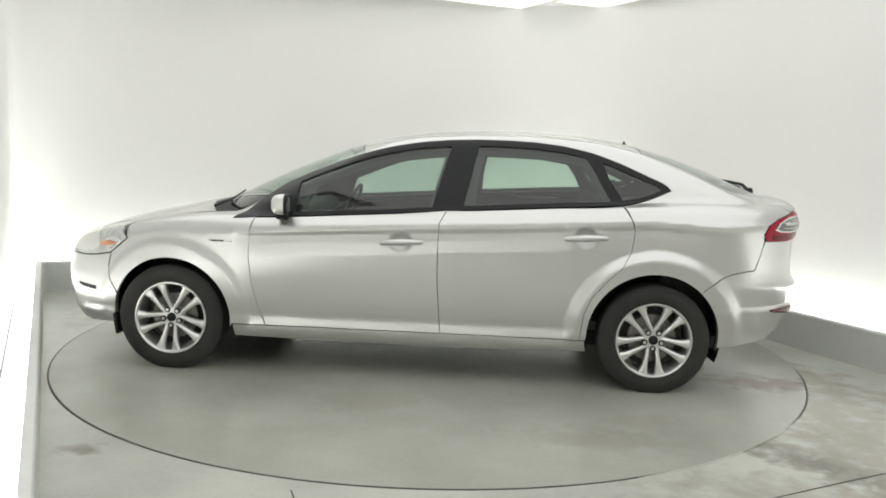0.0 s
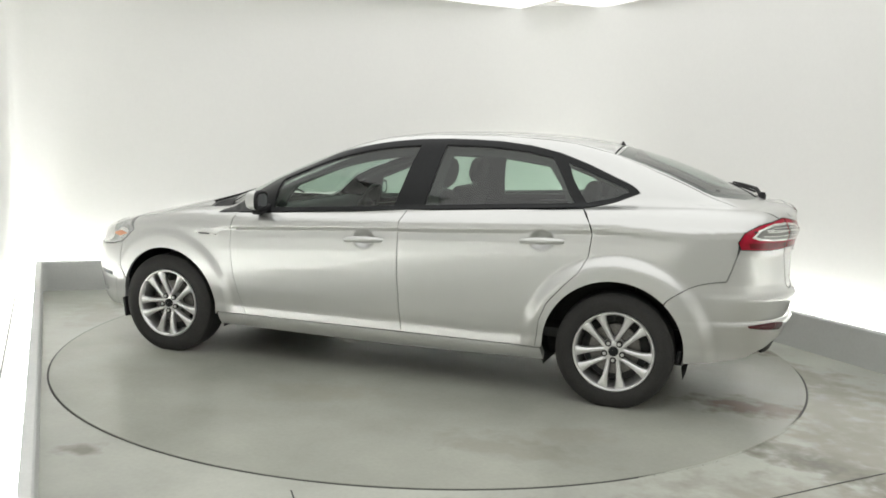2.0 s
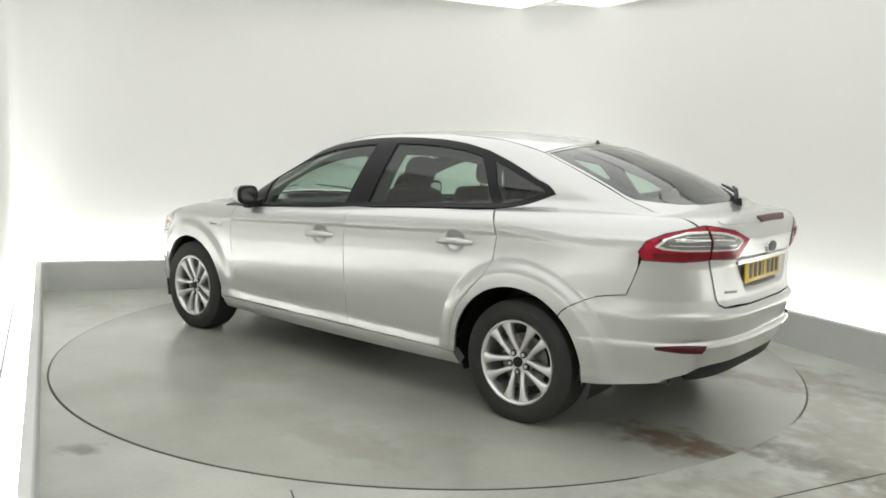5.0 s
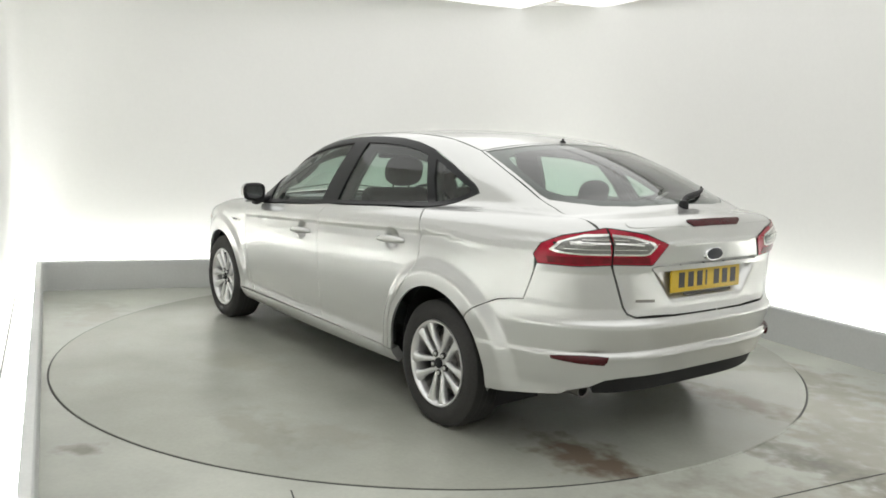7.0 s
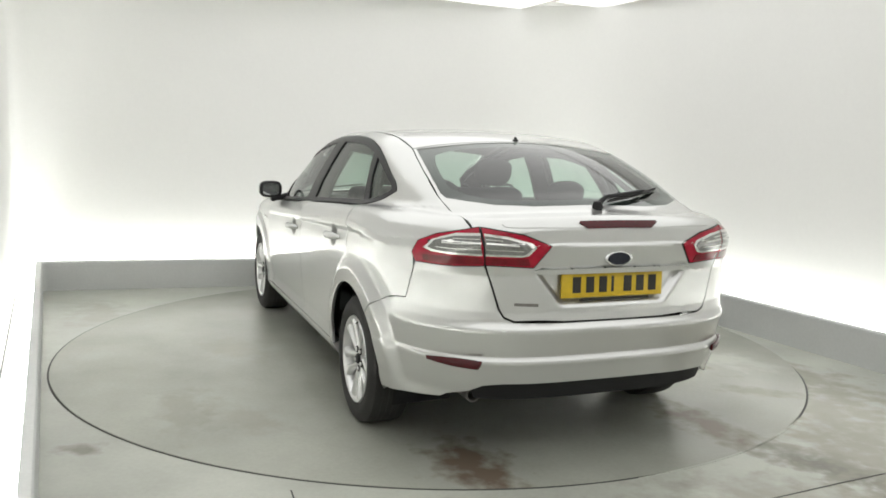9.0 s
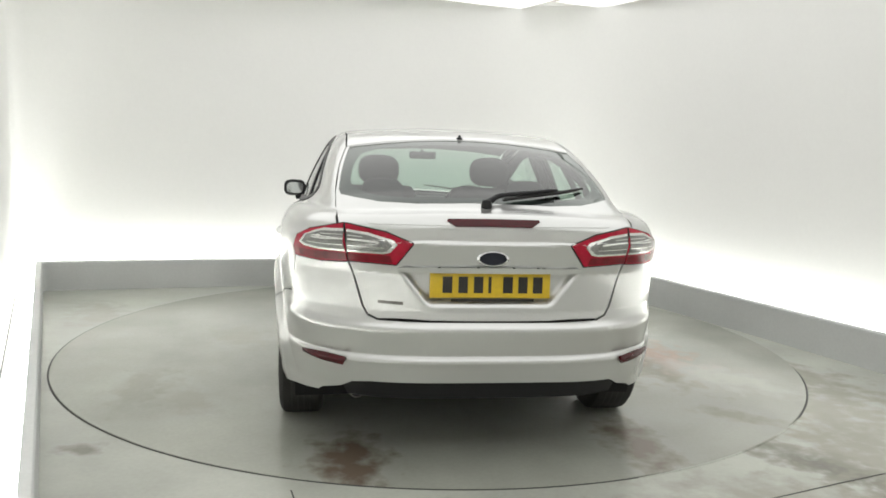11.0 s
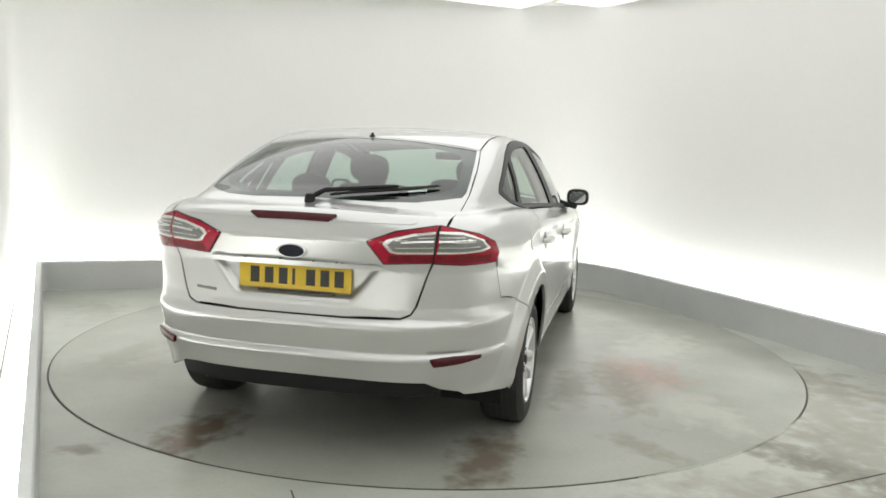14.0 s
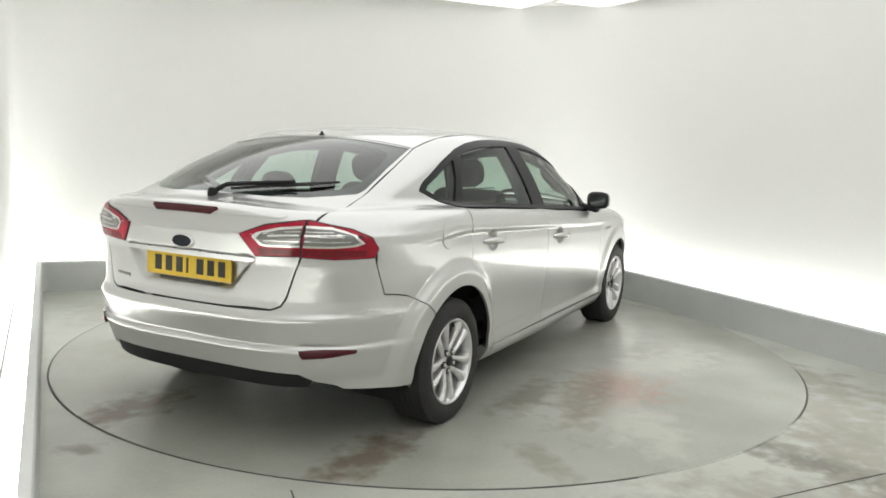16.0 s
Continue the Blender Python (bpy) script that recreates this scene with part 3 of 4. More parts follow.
def build_side(car, s):
    """All that one flank of the car carries; s is 1 for its left, -1 for its right."""
    out = Flat((0, s, 0.12))
    sa = lambda pts: side_at(pts, s)
    low_line = lambda a, b, z: [(a + (b - a) * i / 6, z) for i in range(7)]
    # wings, doors and sill
    wing = sa(arc(*ARCH_F, 22, 186, 24)) + sa([(1.062, 0.287), (0.868, 0.287)] + FDOOR_F[::-1][1:]) + sa([(0.95, 0.955)]) \
        + top_at([(1.02, 0.76), (1.2, 0.765), (1.45, 0.76), (1.62, 0.744), (1.715, 0.720)], s) + sa([(1.716, 0.772), (1.828, 0.682), (1.85, 0.60), (1.835, 0.52)])
    panel("front_wing", wing, Flat((0.15, s, 0.45)), PAINT, car, thick=0.02, step=0.016, gap=0.001, label="silver front wing round the wheel arch")
    fd = sa([p for p in FDOOR_F] + DOOR_MID[::-1] + [(x, win_low(x, -0.006)) for x in (0.1, 0.44, 0.78)])
    fdoor = panel("front_door", fd, out, PAINT, car, thick=0.02, step=0.011, shear=-0.055 * s, dish=lambda P: hollow(P, 0.056, 0.823), label="silver front door")
    rd = sa(DOOR_MID + RDOOR_R[::-1] + [(x, win_low(x, -0.006)) for x in (-1.1, -0.879, -0.553, -0.35)])
    rdoor = panel("rear_door", rd, out, PAINT, car, thick=0.02, step=0.011, shear=-0.055 * s, dish=lambda P: hollow(P, -1.012, 0.888), label="silver rear door")
    panel("sill", sa([(1.062, 0.283), (0.6, 0.283), (0, 0.283), (-0.6, 0.283), (-1.03, 0.283), (-1.045, 0.21), (-0.5, 0.195), (0, 0.19), (0.5, 0.195), (1.06, 0.205)]), out, PAINT, car, thick=0.05)
    # quarter panel with the rear pillar and the rail over the windows
    rail = [(x, win_top(x, -0.003)) for x in (-1.458, -1.375, -1.209, -1.043, -0.876, -0.708, -0.538, -0.367, -0.196, -0.025, 0.145, 0.31, 0.475, 0.64, 0.80, 0.955)] + [(1.067, 0.922)]
    tail_gap = rear_at([(0.642, 1.06)], s)
    quarter = sa(RDOOR_R) + sa([(-1.035, 0.287)]) + sa(arc(*ARCH_R, 0, 133, 20)) + sa([(-1.695, 0.614), (-1.717, 0.632)]) + sa([(-1.74, 0.648), (-1.80, 0.683), (-1.853, 0.7055), (-1.92, 0.719), (-1.988, 0.728)]) \
        + sa([(-2.010, 0.79), (-2.031, 0.86)]) + sa([(-2.036, 0.935), (-2.063, 0.987), (-2.13, 1.024)]) \
        + rear_at([(0.702, 1.043), (0.650, 1.054)], s) + top_at([(-2.22, 0.652), (-2.15, 0.650), (-2.0, 0.655), (-1.85, 0.657), (-1.6, 0.640), (-1.45, 0.619)], s) \
        + top_at(ROOF_EDGE + SHIELD_SIDE[1:] + [(1.09, 0.76)], s) \
        + sa([(1.067, 0.9225)]) + sa([(x, z) for x, z in rail[::-1]][1:]) + sa([(-1.49, 1.185), (-1.512, 1.162), (-1.374, 1.105)])
    slant = Flat((-0.30, s * 0.75, 0.62))
    (u0, v0), (u1, v1) = slant.to([(0, 0, 0), (1, 0, -0.055)])
    panel("pillar_lining", quarter, slant, CABIN, car, lift=-0.03, thick=0, gap=0.012, step=0.05, label="dark pillar lining")
    panel("rear_quarter", quarter, slant, PAINT, car, thick=0.015, gap=0.0012, step=0.011, shear=(v1 - v0) / (u1 - u0), label="silver rear quarter with roof pillar")
    if s < 0:
        panel("fuel_flap", sa([(-1.385, 0.875), (-1.375, 1.025), (-1.59, 1.035), (-1.60, 0.885)]), out, PAINT, car, lift=0.003, thick=0.004, soft=3, gap=0.004, step=0.01, label="silver fuel flap")
    # black window surround and panes
    pane_f = sa([(0.70, win_low(0.70, 0.022)), (0.4, win_low(0.4, 0.022)), (0.1, win_low(0.1, 0.022)), (-0.115, win_low(-0.115, 0.022)), (-0.135, 1.10), (-0.175, 1.25), (-0.215, win_top(-0.21, 0.035))]
                + [(x, win_top(x, 0.035)) for x in (-0.025, 0.145, 0.31, 0.475, 0.60)] + [(0.70, win_top(0.70, 0.035))])
    pane_r = sa([(-0.30, win_low(-0.3, 0.022)), (-0.6, win_low(-0.6, 0.022)), (-0.9, win_low(-0.9, 0.022)), (-1.165, win_low(-1.165, 0.022)), (-1.12, 1.16), (-1.06, 1.27), (-1.015, win_top(-1.015, 0.035))]
                + [(x, win_top(x, 0.035)) for x in (-0.876, -0.708, -0.538)] + [(-0.375, win_top(-0.375, 0.035)), (-0.335, 1.2)])
    pane_q = sa([(-1.225, win_low(-1.225, 0.025)), (-1.36, win_low(-1.36, 0.022)), (-1.455, 1.165), (-1.43, 1.187), (-1.33, 1.225), (-1.21, 1.275), (-1.105, 1.315), (-1.145, 1.22)])
    band = sa(WIN_LOW + WIN_TOP)
    panel("window_surround", band, Flat((0, s, 0.35)), TRIM, car, holes=[pane_f, pane_r, pane_q], lift=0.003, thick=0.025, gap=0.0, label="black window surround with door pillars")
    for nm, pane, door in (("front_window", pane_f, fdoor), ("rear_window", pane_r, rdoor), ("quarter_window", pane_q, car)):
        g = panel(nm, pane, Flat((0, s, 0.35)), GLASS, door, lift=-0.004, thick=0, gap=-0.004, label="tinted side window")
        g.visible_shadow = False
    inside = [sa([(0.66, win_low(0.66, 0.03)), (0.3, win_low(0.3, 0.03)), (-0.09, win_low(-0.09, 0.03)), (-0.12, 1.15), (-0.17, win_top(-0.17, 0.065)), (0.05, win_top(0.05, 0.062)), (0.25, win_top(0.25, 0.06)), (0.45, win_top(0.45, 0.055)), (0.62, win_top(0.62, 0.05))]),
              sa([(-0.37, win_low(-0.37, 0.03)), (-0.7, win_low(-0.7, 0.03)), (-1.12, win_low(-1.12, 0.03)), (-1.07, 1.20), (-0.99, win_top(-0.99, 0.065)), (-0.75, win_top(-0.75, 0.065)), (-0.41, win_top(-0.41, 0.065)), (-0.38, 1.2)]),
              sa([(-1.225, win_low(-1.225, 0.03)), (-1.36, win_low(-1.36, 0.025)), (-1.45, 1.165), (-1.33, 1.222), (-1.21, 1.272), (-1.11, 1.31), (-1.15, 1.22)])]
    panel("window_lining", sa(WIN_LOW[1:] + WIN_TOP[:-1]), Flat((0, s, 0.35)), CABIN, car, holes=inside, lift=-0.05, thick=0.02, gap=0.004, step=0.04, label="dark pillar and rail lining round the windows")
    # dark inside of the flank, and the trim within the doors
    inner = sa([(1.03, 0.3), (0.95, 0.60), (0.94, 0.90)] + [(x, win_low(x, -0.01)) for x in (0.78, 0.44, 0.1, -0.22, -0.55, -0.88, -1.2)] + [(-1.22, 0.95), (-1.22, 0.80), (-1.06, 0.60), (-1.0, 0.3)])
    panel("door_lining", inner, out, CABIN, car, lift=-0.055, thick=0, gap=0, step=0.05, label="dark door lining")
    # handles
    for door, hx, hz in ((fdoor, 0.056, 0.823), (rdoor, -1.012, 0.888)):
        c = sa([(hx, hz)])[0]
        bm = tube([(c[0] + 0.118, c[1] - s * 0.002, c[2] - 0.012), (c[0] + 0.09, c[1] + s * 0.022, c[2] - 0.006), (c[0] + 0.03, c[1] + s * 0.034, c[2]), (c[0] - 0.04, c[1] + s * 0.034, c[2] + 0.003), (c[0] - 0.095, c[1] + s * 0.022, c[2] + 0.003), (c[0] - 0.12, c[1] - s * 0.002, c[2])],
                  [0.011, 0.016, 0.019, 0.019, 0.016, 0.011], 14)
        part("handle", bm, PAINT, door, "silver grab handle")
    # mirror on the door's front corner
    c = Vector(sa([(0.765, 0.985)])[0])
    at = pose(c.x - 0.012, c.y + s * 0.134, c.z + 0.034, 0, 0, s * 3)
    mirror = part("door_mirror", pad([(0.056, 0.022, 0.015), (0.051, 0.048, 0.038), (0.036, 0.070, 0.053), (0.008, 0.081, 0.060), (-0.025, 0.082, 0.061)], at), PAINT, car, "silver door mirror with black rim")
    part("mirror_bezel", pad([(-0.0245, 0.0825, 0.0615), (-0.034, 0.081, 0.060), (-0.040, 0.075, 0.055), (-0.042, 0.066, 0.047), (-0.037, 0.063, 0.044)], at), PLASTIC, mirror, "black mirror rim")
    part("mirror_pane", pad([(-0.036, 0.0625, 0.0435), (-0.0395, 0.0615, 0.0425)], at), MIRROR, mirror, "mirror glass")
    part("mirror_arm", box((0.075, 0.15, 0.035), pose(c.x - 0.01, c.y + s * 0.055, c.z - 0.025, s * -14, 0, 0), 0.014, 3), PLASTIC, mirror, "black mirror arm")
    # side repeater behind the front wheel
    panel("wing_vent", sa([(1.205, 0.797), (1.10, 0.797), (1.05, 0.79), (1.06, 0.776), (1.19, 0.778)]), out, SILVERED, car, lift=0.004, thick=0.006, label="slim bright wing ornament")
    panel("wing_slot", sa([(1.185, 0.791), (1.11, 0.791), (1.11, 0.783), (1.18, 0.783)]), out, TRIM, car, lift=0.0065, thick=0.002, gap=0)
    # wheel arch liners and mud flaps
    for ax, az, ar in (ARCH_F, ARCH_R):
        bm = lathe([(ar + 0.03, 0.0), (ar + 0.012, 0.30), (0.0, 0.30)], 48, m=Matrix.Translation((ax, 0.835 * s, az)) @ (Matrix.Rotation(math.pi, 4, "Z") if s > 0 else Matrix()))
        bmesh.ops.bisect_plane(bm, geom=bm.verts[:] + bm.edges[:] + bm.faces[:], plane_co=(0, 0, 0.17), plane_no=(0, 0, -1), clear_outer=True)
        part("wheel_arch_liner", bm, PLASTIC, car, "black wheel arch liner")
    part("mud_flap", box((0.02, 0.20, 0.13), pose(1.800, s * 0.79, 0.245, 0, 8), 0.008), PLASTIC, car, "black arch deflector")
    part("rear_mud_flap", box((0.02, 0.18, 0.07), pose(-1.775, s * 0.78, 0.30, 0, -10), 0.008), PLASTIC, car, "black arch deflector")


def build_tail(car):
    """Tailgate, lamps, bumper and plate."""
    back = Flat((-1, 0, 0.85))
    ring = lambda half: half + [(x, -y, z) for x, y, z in half[::-1]]
    glass = ring(top_at([(-1.372, 0.0), (-1.374, 0.25), (-1.370, 0.50), (-1.362, 0.585), (-1.55, 0.612), (-1.72, 0.631), (-1.85, 0.640), (-1.905, 0.630), (-1.98, 0.56), (-2.06, 0.46), (-2.12, 0.3), (-2.14, 0.15)]))
    gate = ring(top_at([(-1.352, 0.0), (-1.352, 0.3), (-1.350, 0.599), (-1.45, 0.6165), (-1.6, 0.6375), (-1.85, 0.6545), (-2.0, 0.6535), (-2.15, 0.6485), (-2.23, 0.6435)])
                + rear_at([(0.618, 1.03), (0.598, 0.91), (0.572, 0.84), (0.535, 0.72), (0.515, 0.685), (0.475, 0.668), (0.25, 0.664), (0.1, 0.663)]))
    def plate_hole(P):
        inset = 0.292 + 0.80 * (P[:, 2] - 0.745) - np.abs(P[:, 1])
        return -0.032 * smooth(0.0, 0.045, inset) * smooth(0.722, 0.752, P[:, 2]) * smooth(0.889, 0.878, P[:, 2]) * (P[:, 0] < -2.15)
    tailgate = panel("tailgate", gate, back, PAINT, car, holes=[glass], step=0.009, thick=0.02, gap=0.001, dish=plate_hole, label="silver tailgate with number plate recess")
    panel("tailgate_lining", gate, back, CABIN, tailgate, holes=[glass], step=0.05, lift=-0.075, thick=0, gap=0.01)
    g = panel("rear_screen", glass, back, REARGLASS, tailgate, lift=-0.003, thick=0, gap=-0.012, label="tinted rear window")
    g.visible_shadow = False
    inner = ring(top_at([(-1.41, 0.0), (-1.42, 0.25), (-1.43, 0.52), (-1.57, 0.575), (-1.72, 0.595), (-1.83, 0.600), (-1.88, 0.57), (-1.95, 0.52), (-2.02, 0.43), (-2.075, 0.3), (-2.095, 0.15)]))
    panel("screen_border", glass, back, TRIM, tailgate, holes=[inner], lift=-0.007, thick=0, gap=-0.012, hole_soft=1, label="black printed border of the rear window")
    # spoiler lip
    lip = ring(top_at([(-2.30, 0.0), (-2.295, 0.3), (-2.265, 0.52), (-2.285, 0.535)]) + rear_at([(0.50, 1.06), (0.3, 1.064), (0.1, 1.066)]))
    bl = ring(rear_at([(0.0, 1.092), (0.192, 1.090), (0.198, 1.083), (0.16, 1.062), (0.0, 1.064)]))
    panel("spoiler", lip, back, PAINT, tailgate, lift=0.0035, thick=0.02, gap=0, step=0.02, soft=2, label="silver tailgate lip")
    panel("high_brake_light", bl, Flat((-1, 0, 0.2)), DARKRED, tailgate, lift=0.008, thick=0.012, gap=0, label="dark red high brake light")
    # handle ledge over the plate, badge, plate
    ledge = ring(rear_at([(0.0, 0.892), (0.2, 0.891), (0.375, 0.889), (0.398, 0.884), (0.385, 0.869), (0.2, 0.868), (0.1, 0.868)]))
    panel("plate_ledge", ledge, Flat((-1, 0, 0)), PAINT, tailgate, lift=0.007, thick=0.035, gap=0, label="silver ledge over the plate")
    x_plate = rear_at([(0.0, 0.80)])[0][0] - 0.0
    plate = part("number_plate", box((0.008, 0.52, 0.111), pose(x_plate + 0.017, 0, 0.814, 0, 2), 0.003), YELLOW, car, "yellow rear number plate with dark bars")
    for i, (y, wy) in enumerate(((0.185, 0.052), (0.118, 0.050), (0.052, 0.050), (0.003, 0.016), (-0.075, 0.052), (-0.14, 0.050), (-0.205, 0.052))):
        part("plate_bar", box((0.002, wy * 0.8, 0.070), pose(x_plate + 0.0125, y, 0.815, 0, 2)), INK, plate)
    part("plate_bar", box((0.002, 0.36, 0.012), pose(x_plate + 0.010, -0.01, 0.750, 0, 2)), INK, tailgate)
    x_badge = rear_at([(0.0, 0.932)])[0][0]
    bm = lathe([(0.001, -0.012), (0.9, -0.010), (0.96, -0.007), (1.0, 0.004)], 40, m=Matrix.Translation((x_badge, 0, 0.932)) @ Matrix.Rotation(radians(-90), 4, "Z") @ Matrix.Diagonal((0.072, 1, 0.034, 1)))
    badge = part("badge", bm, CHROME, car, "oval badge with bright rim")
    bm = lathe([(0.001, -0.0145), (0.76, -0.0135), (0.82, -0.009)], 40, m=Matrix.Translation((x_badge, 0, 0.932)) @ Matrix.Rotation(radians(-90), 4, "Z") @ Matrix.Diagonal((0.072, 1, 0.034, 1)))
    part("badge_face", bm, BADGE, badge, "dark oval face")
    panel("script_bar", rear_at([(0.37, 0.728), (0.475, 0.733), (0.475, 0.745), (0.37, 0.741)]), Flat((-1, 0, 0)), STEEL, tailgate, lift=0.002, thick=0.002, gap=0, label="grey model script as a bar")
    # lamps, split between tailgate and flank
    for s in (1, -1):
        on_gate = rear_at([(0.335, 0.990), (0.45, 1.035), (0.614, 1.060), (0.605, 0.98), (0.597, 0.906), (0.5, 0.903), (0.402, 0.898)], s)
        view = Flat((-1, s * 0.35, 0.1))
        lamp = panel("tail_lamp_inner", on_gate, view, RED, car, lift=0.005, thick=0.016, label="red tail lamp with clear middle")
        # a slightly larger black sheet below the lens outlines the lamp
        panel("lamp_dark_rim", on_gate, view, TRIM, lamp, lift=0.002, thick=0.008, gap=-0.004, label="black rim round the lamp")
        panel("clear_lens", rear_at([(0.40, 0.985), (0.43, 1.005), (0.52, 1.028), (0.606, 1.036), (0.601, 0.946), (0.46, 0.944), (0.43, 0.950)], s), view, SILVERED, lamp, lift=0.008, thick=0.004, gap=0, label="bright framed clear lens")
        panel("lens_core", rear_at([(0.420, 0.982), (0.445, 0.997), (0.52, 1.017), (0.606, 1.026), (0.602, 0.955), (0.46, 0.953), (0.443, 0.957)], s), view, CLEAR, lamp, lift=0.010, thick=0.003, gap=0)
        for zz, y0 in ((0.972, 0.455), (0.992, 0.475), (1.010, 0.54)):
            panel("lens_rib", rear_at([(y0, zz), (0.602, zz + 0.003), (0.602, zz), (y0, zz - 0.003)], s), view, SILVERED, lamp, lift=0.0115, thick=0.002, gap=0)
        panel("lens_band", rear_at([(0.428, 0.936), (0.601, 0.938), (0.597, 0.911), (0.418, 0.907)], s), view, DEEPRED, lamp, lift=0.0065, thick=0.002, gap=0, label="deep red lower band")
        R = Round(-1.55, -1)
        on_flank = rear_at([(0.620, 1.060), (0.611, 0.98), (0.603, 0.904)], s) + rear_at([(0.70, 0.897)], s) + side_at([(-2.20, 0.895), (-2.049, 0.898), (-2.033, 0.935), (-2.061, 0.985)], s) + side_at([(-2.13, 1.022)], s) + rear_at([(0.70, 1.040)], s)
        lamp = panel("tail_lamp_outer", on_flank, R, RED, car, lift=0.005, thick=0.016, gap=0.001, label="red wraparound tail lamp with clear middle")
        # the same black outline round the flank lamp
        panel("lamp_dark_rim", on_flank, R, TRIM, lamp, lift=0.002, thick=0.008, gap=-0.004, label="black rim round the lamp")
        panel("lens_band", rear_at([(0.612, 0.938), (0.606, 0.910)], s) + rear_at([(0.70, 0.904)], s) + side_at([(-2.20, 0.902), (-2.09, 0.906), (-2.085, 0.932), (-2.20, 0.937)], s), R, DEEPRED, lamp, lift=0.0065, thick=0.002, gap=0, label="deep red lower band")
        panel("clear_lens", rear_at([(0.619, 1.037), (0.612, 0.946)], s) + side_at([(-2.20, 0.945), (-2.13, 0.950), (-2.095, 0.962), (-2.125, 0.995), (-2.16, 1.015), (-2.20, 1.032)], s), R, SILVERED, lamp, lift=0.008, thick=0.004, gap=0, label="bright framed clear lens")
        panel("lens_core", rear_at([(0.620, 1.027), (0.614, 0.955)], s) + side_at([(-2.20, 0.954), (-2.14, 0.959), (-2.115, 0.966), (-2.138, 0.992), (-2.165, 1.006), (-2.20, 1.020)], s), R, CLEAR, lamp, lift=0.010, thick=0.003, gap=0)
        for zz, x0 in ((0.972, -2.15), (0.992, -2.17), (1.010, -2.20)):
            panel("lens_rib", rear_at([(0.622, zz + 0.003), (0.620, zz)], s) + side_at([(-2.22, zz - 0.003), (x0, zz - 0.003), (x0, zz), (-2.22, zz)], s), R, SILVERED, lamp, lift=0.0115, thick=0.002, gap=0)
    # bumper, one sheet round the back
    R = Round(-1.45, -1)
    left = side_at([(-1.74, 0.645), (-1.80, 0.68), (-1.853, 0.7025), (-1.92, 0.716), (-1.990, 0.725), (-2.012, 0.79), (-2.034, 0.86), (-2.045, 0.895)]) + rear_at([(0.70, 0.892), (0.602, 0.898)])
    left = left + rear_at([(0.578, 0.84), (0.541, 0.715), (0.520, 0.68), (0.478, 0.662), (0.25, 0.657)])
    right = [(x, -y, z) for x, y, z in left[::-1]]
    under = rear_at([(-0.25, 0.385), (0.0, 0.385), (0.25, 0.385), (0.50, 0.385)]) + rear_at([(0.575, 0.376), (0.625, 0.345)]) + rear_at([(0.70, 0.322)]) + side_at([(-2.12, 0.304), (-1.95, 0.284), (-1.80, 0.272)])
    arch = side_at(arc(*ARCH_R, 190, 134, 10) + [(-1.697, 0.611), (-1.719, 0.629)])
    uneven = [(x, -y, z) for x, y, z in (under[4:] + arch)[::-1]]
    bumper = panel("rear_bumper", left + right + uneven + under + arch, R, PAINT, car, step=0.014, thick=0.03, gap=0.0004, label="silver rear bumper with a ledge")
    low = ring([(x, y, z) for x, y, z in rear_at([(0.0, 0.383), (0.25, 0.383), (0.498, 0.383), (0.572, 0.372), (0.618, 0.342), (0.60, 0.305), (0.3, 0.296), (0.1, 0.296)])])
    panel("valance", low, Flat((-1, 0, -0.2)), PLASTIC, car, lift=-0.012, thick=0.12, gap=0, label="black lower valance")
    for s in (1, -1):
        panel("bumper_reflector", rear_at([(0.60, 0.489), (0.69, 0.493)], s) + side_at([(-2.114, 0.489), (-2.118, 0.481)], s) + rear_at([(0.70, 0.468), (0.61, 0.462)], s), Flat((-1, s * 0.8, 0)), DARKRED, bumper, lift=0.014, thick=0.024, gap=0, label="dark red bumper reflector")
    # wiper and aerial
    p = lambda x, y, l=0.02: Vector(top_at([(x, y)])[0]) + Vector((-0.35, 0, 0.93)) * l
    wiper = part("rear_wiper", tube([p(-2.16, 0.0, 0.01), p(-2.13, -0.06, 0.032), p(-2.06, -0.25, 0.030), p(-2.0, -0.36, 0.03)], [0.013, 0.011, 0.009, 0.006]), PLASTIC, car, "black rear wiper")
    part("wiper_blade", tube([p(-2.13, -0.08, 0.012), p(-2.06, -0.25, 0.014), p(-1.97, -0.40, 0.012), p(-1.88, -0.52, 0.010)], [0.006, 0.009, 0.009, 0.005]), RUBBER, wiper)
    part("wiper_cap", lathe([(0.001, -0.012), (0.018, -0.01), (0.024, 0.01), (0.024, 0.03)], 20, m=Matrix.Translation(p(-2.165, 0.0, 0.02)) @ Matrix.Rotation(radians(-90), 4, "X")), PLASTIC, wiper)
    a = Vector(top_at([(-1.325, 0.0)])[0])
    part("aerial", lathe([(0.001, 0.020), (0.006, 0.019), (0.008, 0.010), (0.016, 0.004), (0.018, -0.004)], 16, m=Matrix.Translation(a) @ Matrix.Rotation(radians(90), 4, "X")), PLASTIC, car, "short black roof aerial stub")
    bm = lathe([(0.028, -0.05), (0.033, -0.05), (0.033, 0.12), (0.028, 0.12)], 24, closed=True, m=Matrix.Translation((-2.05, 0.55, 0.285)) @ Matrix.Rotation(radians(-90), 4, "Z"))
    part("exhaust_tip", bm, STEEL, car, "dull steel exhaust tip")


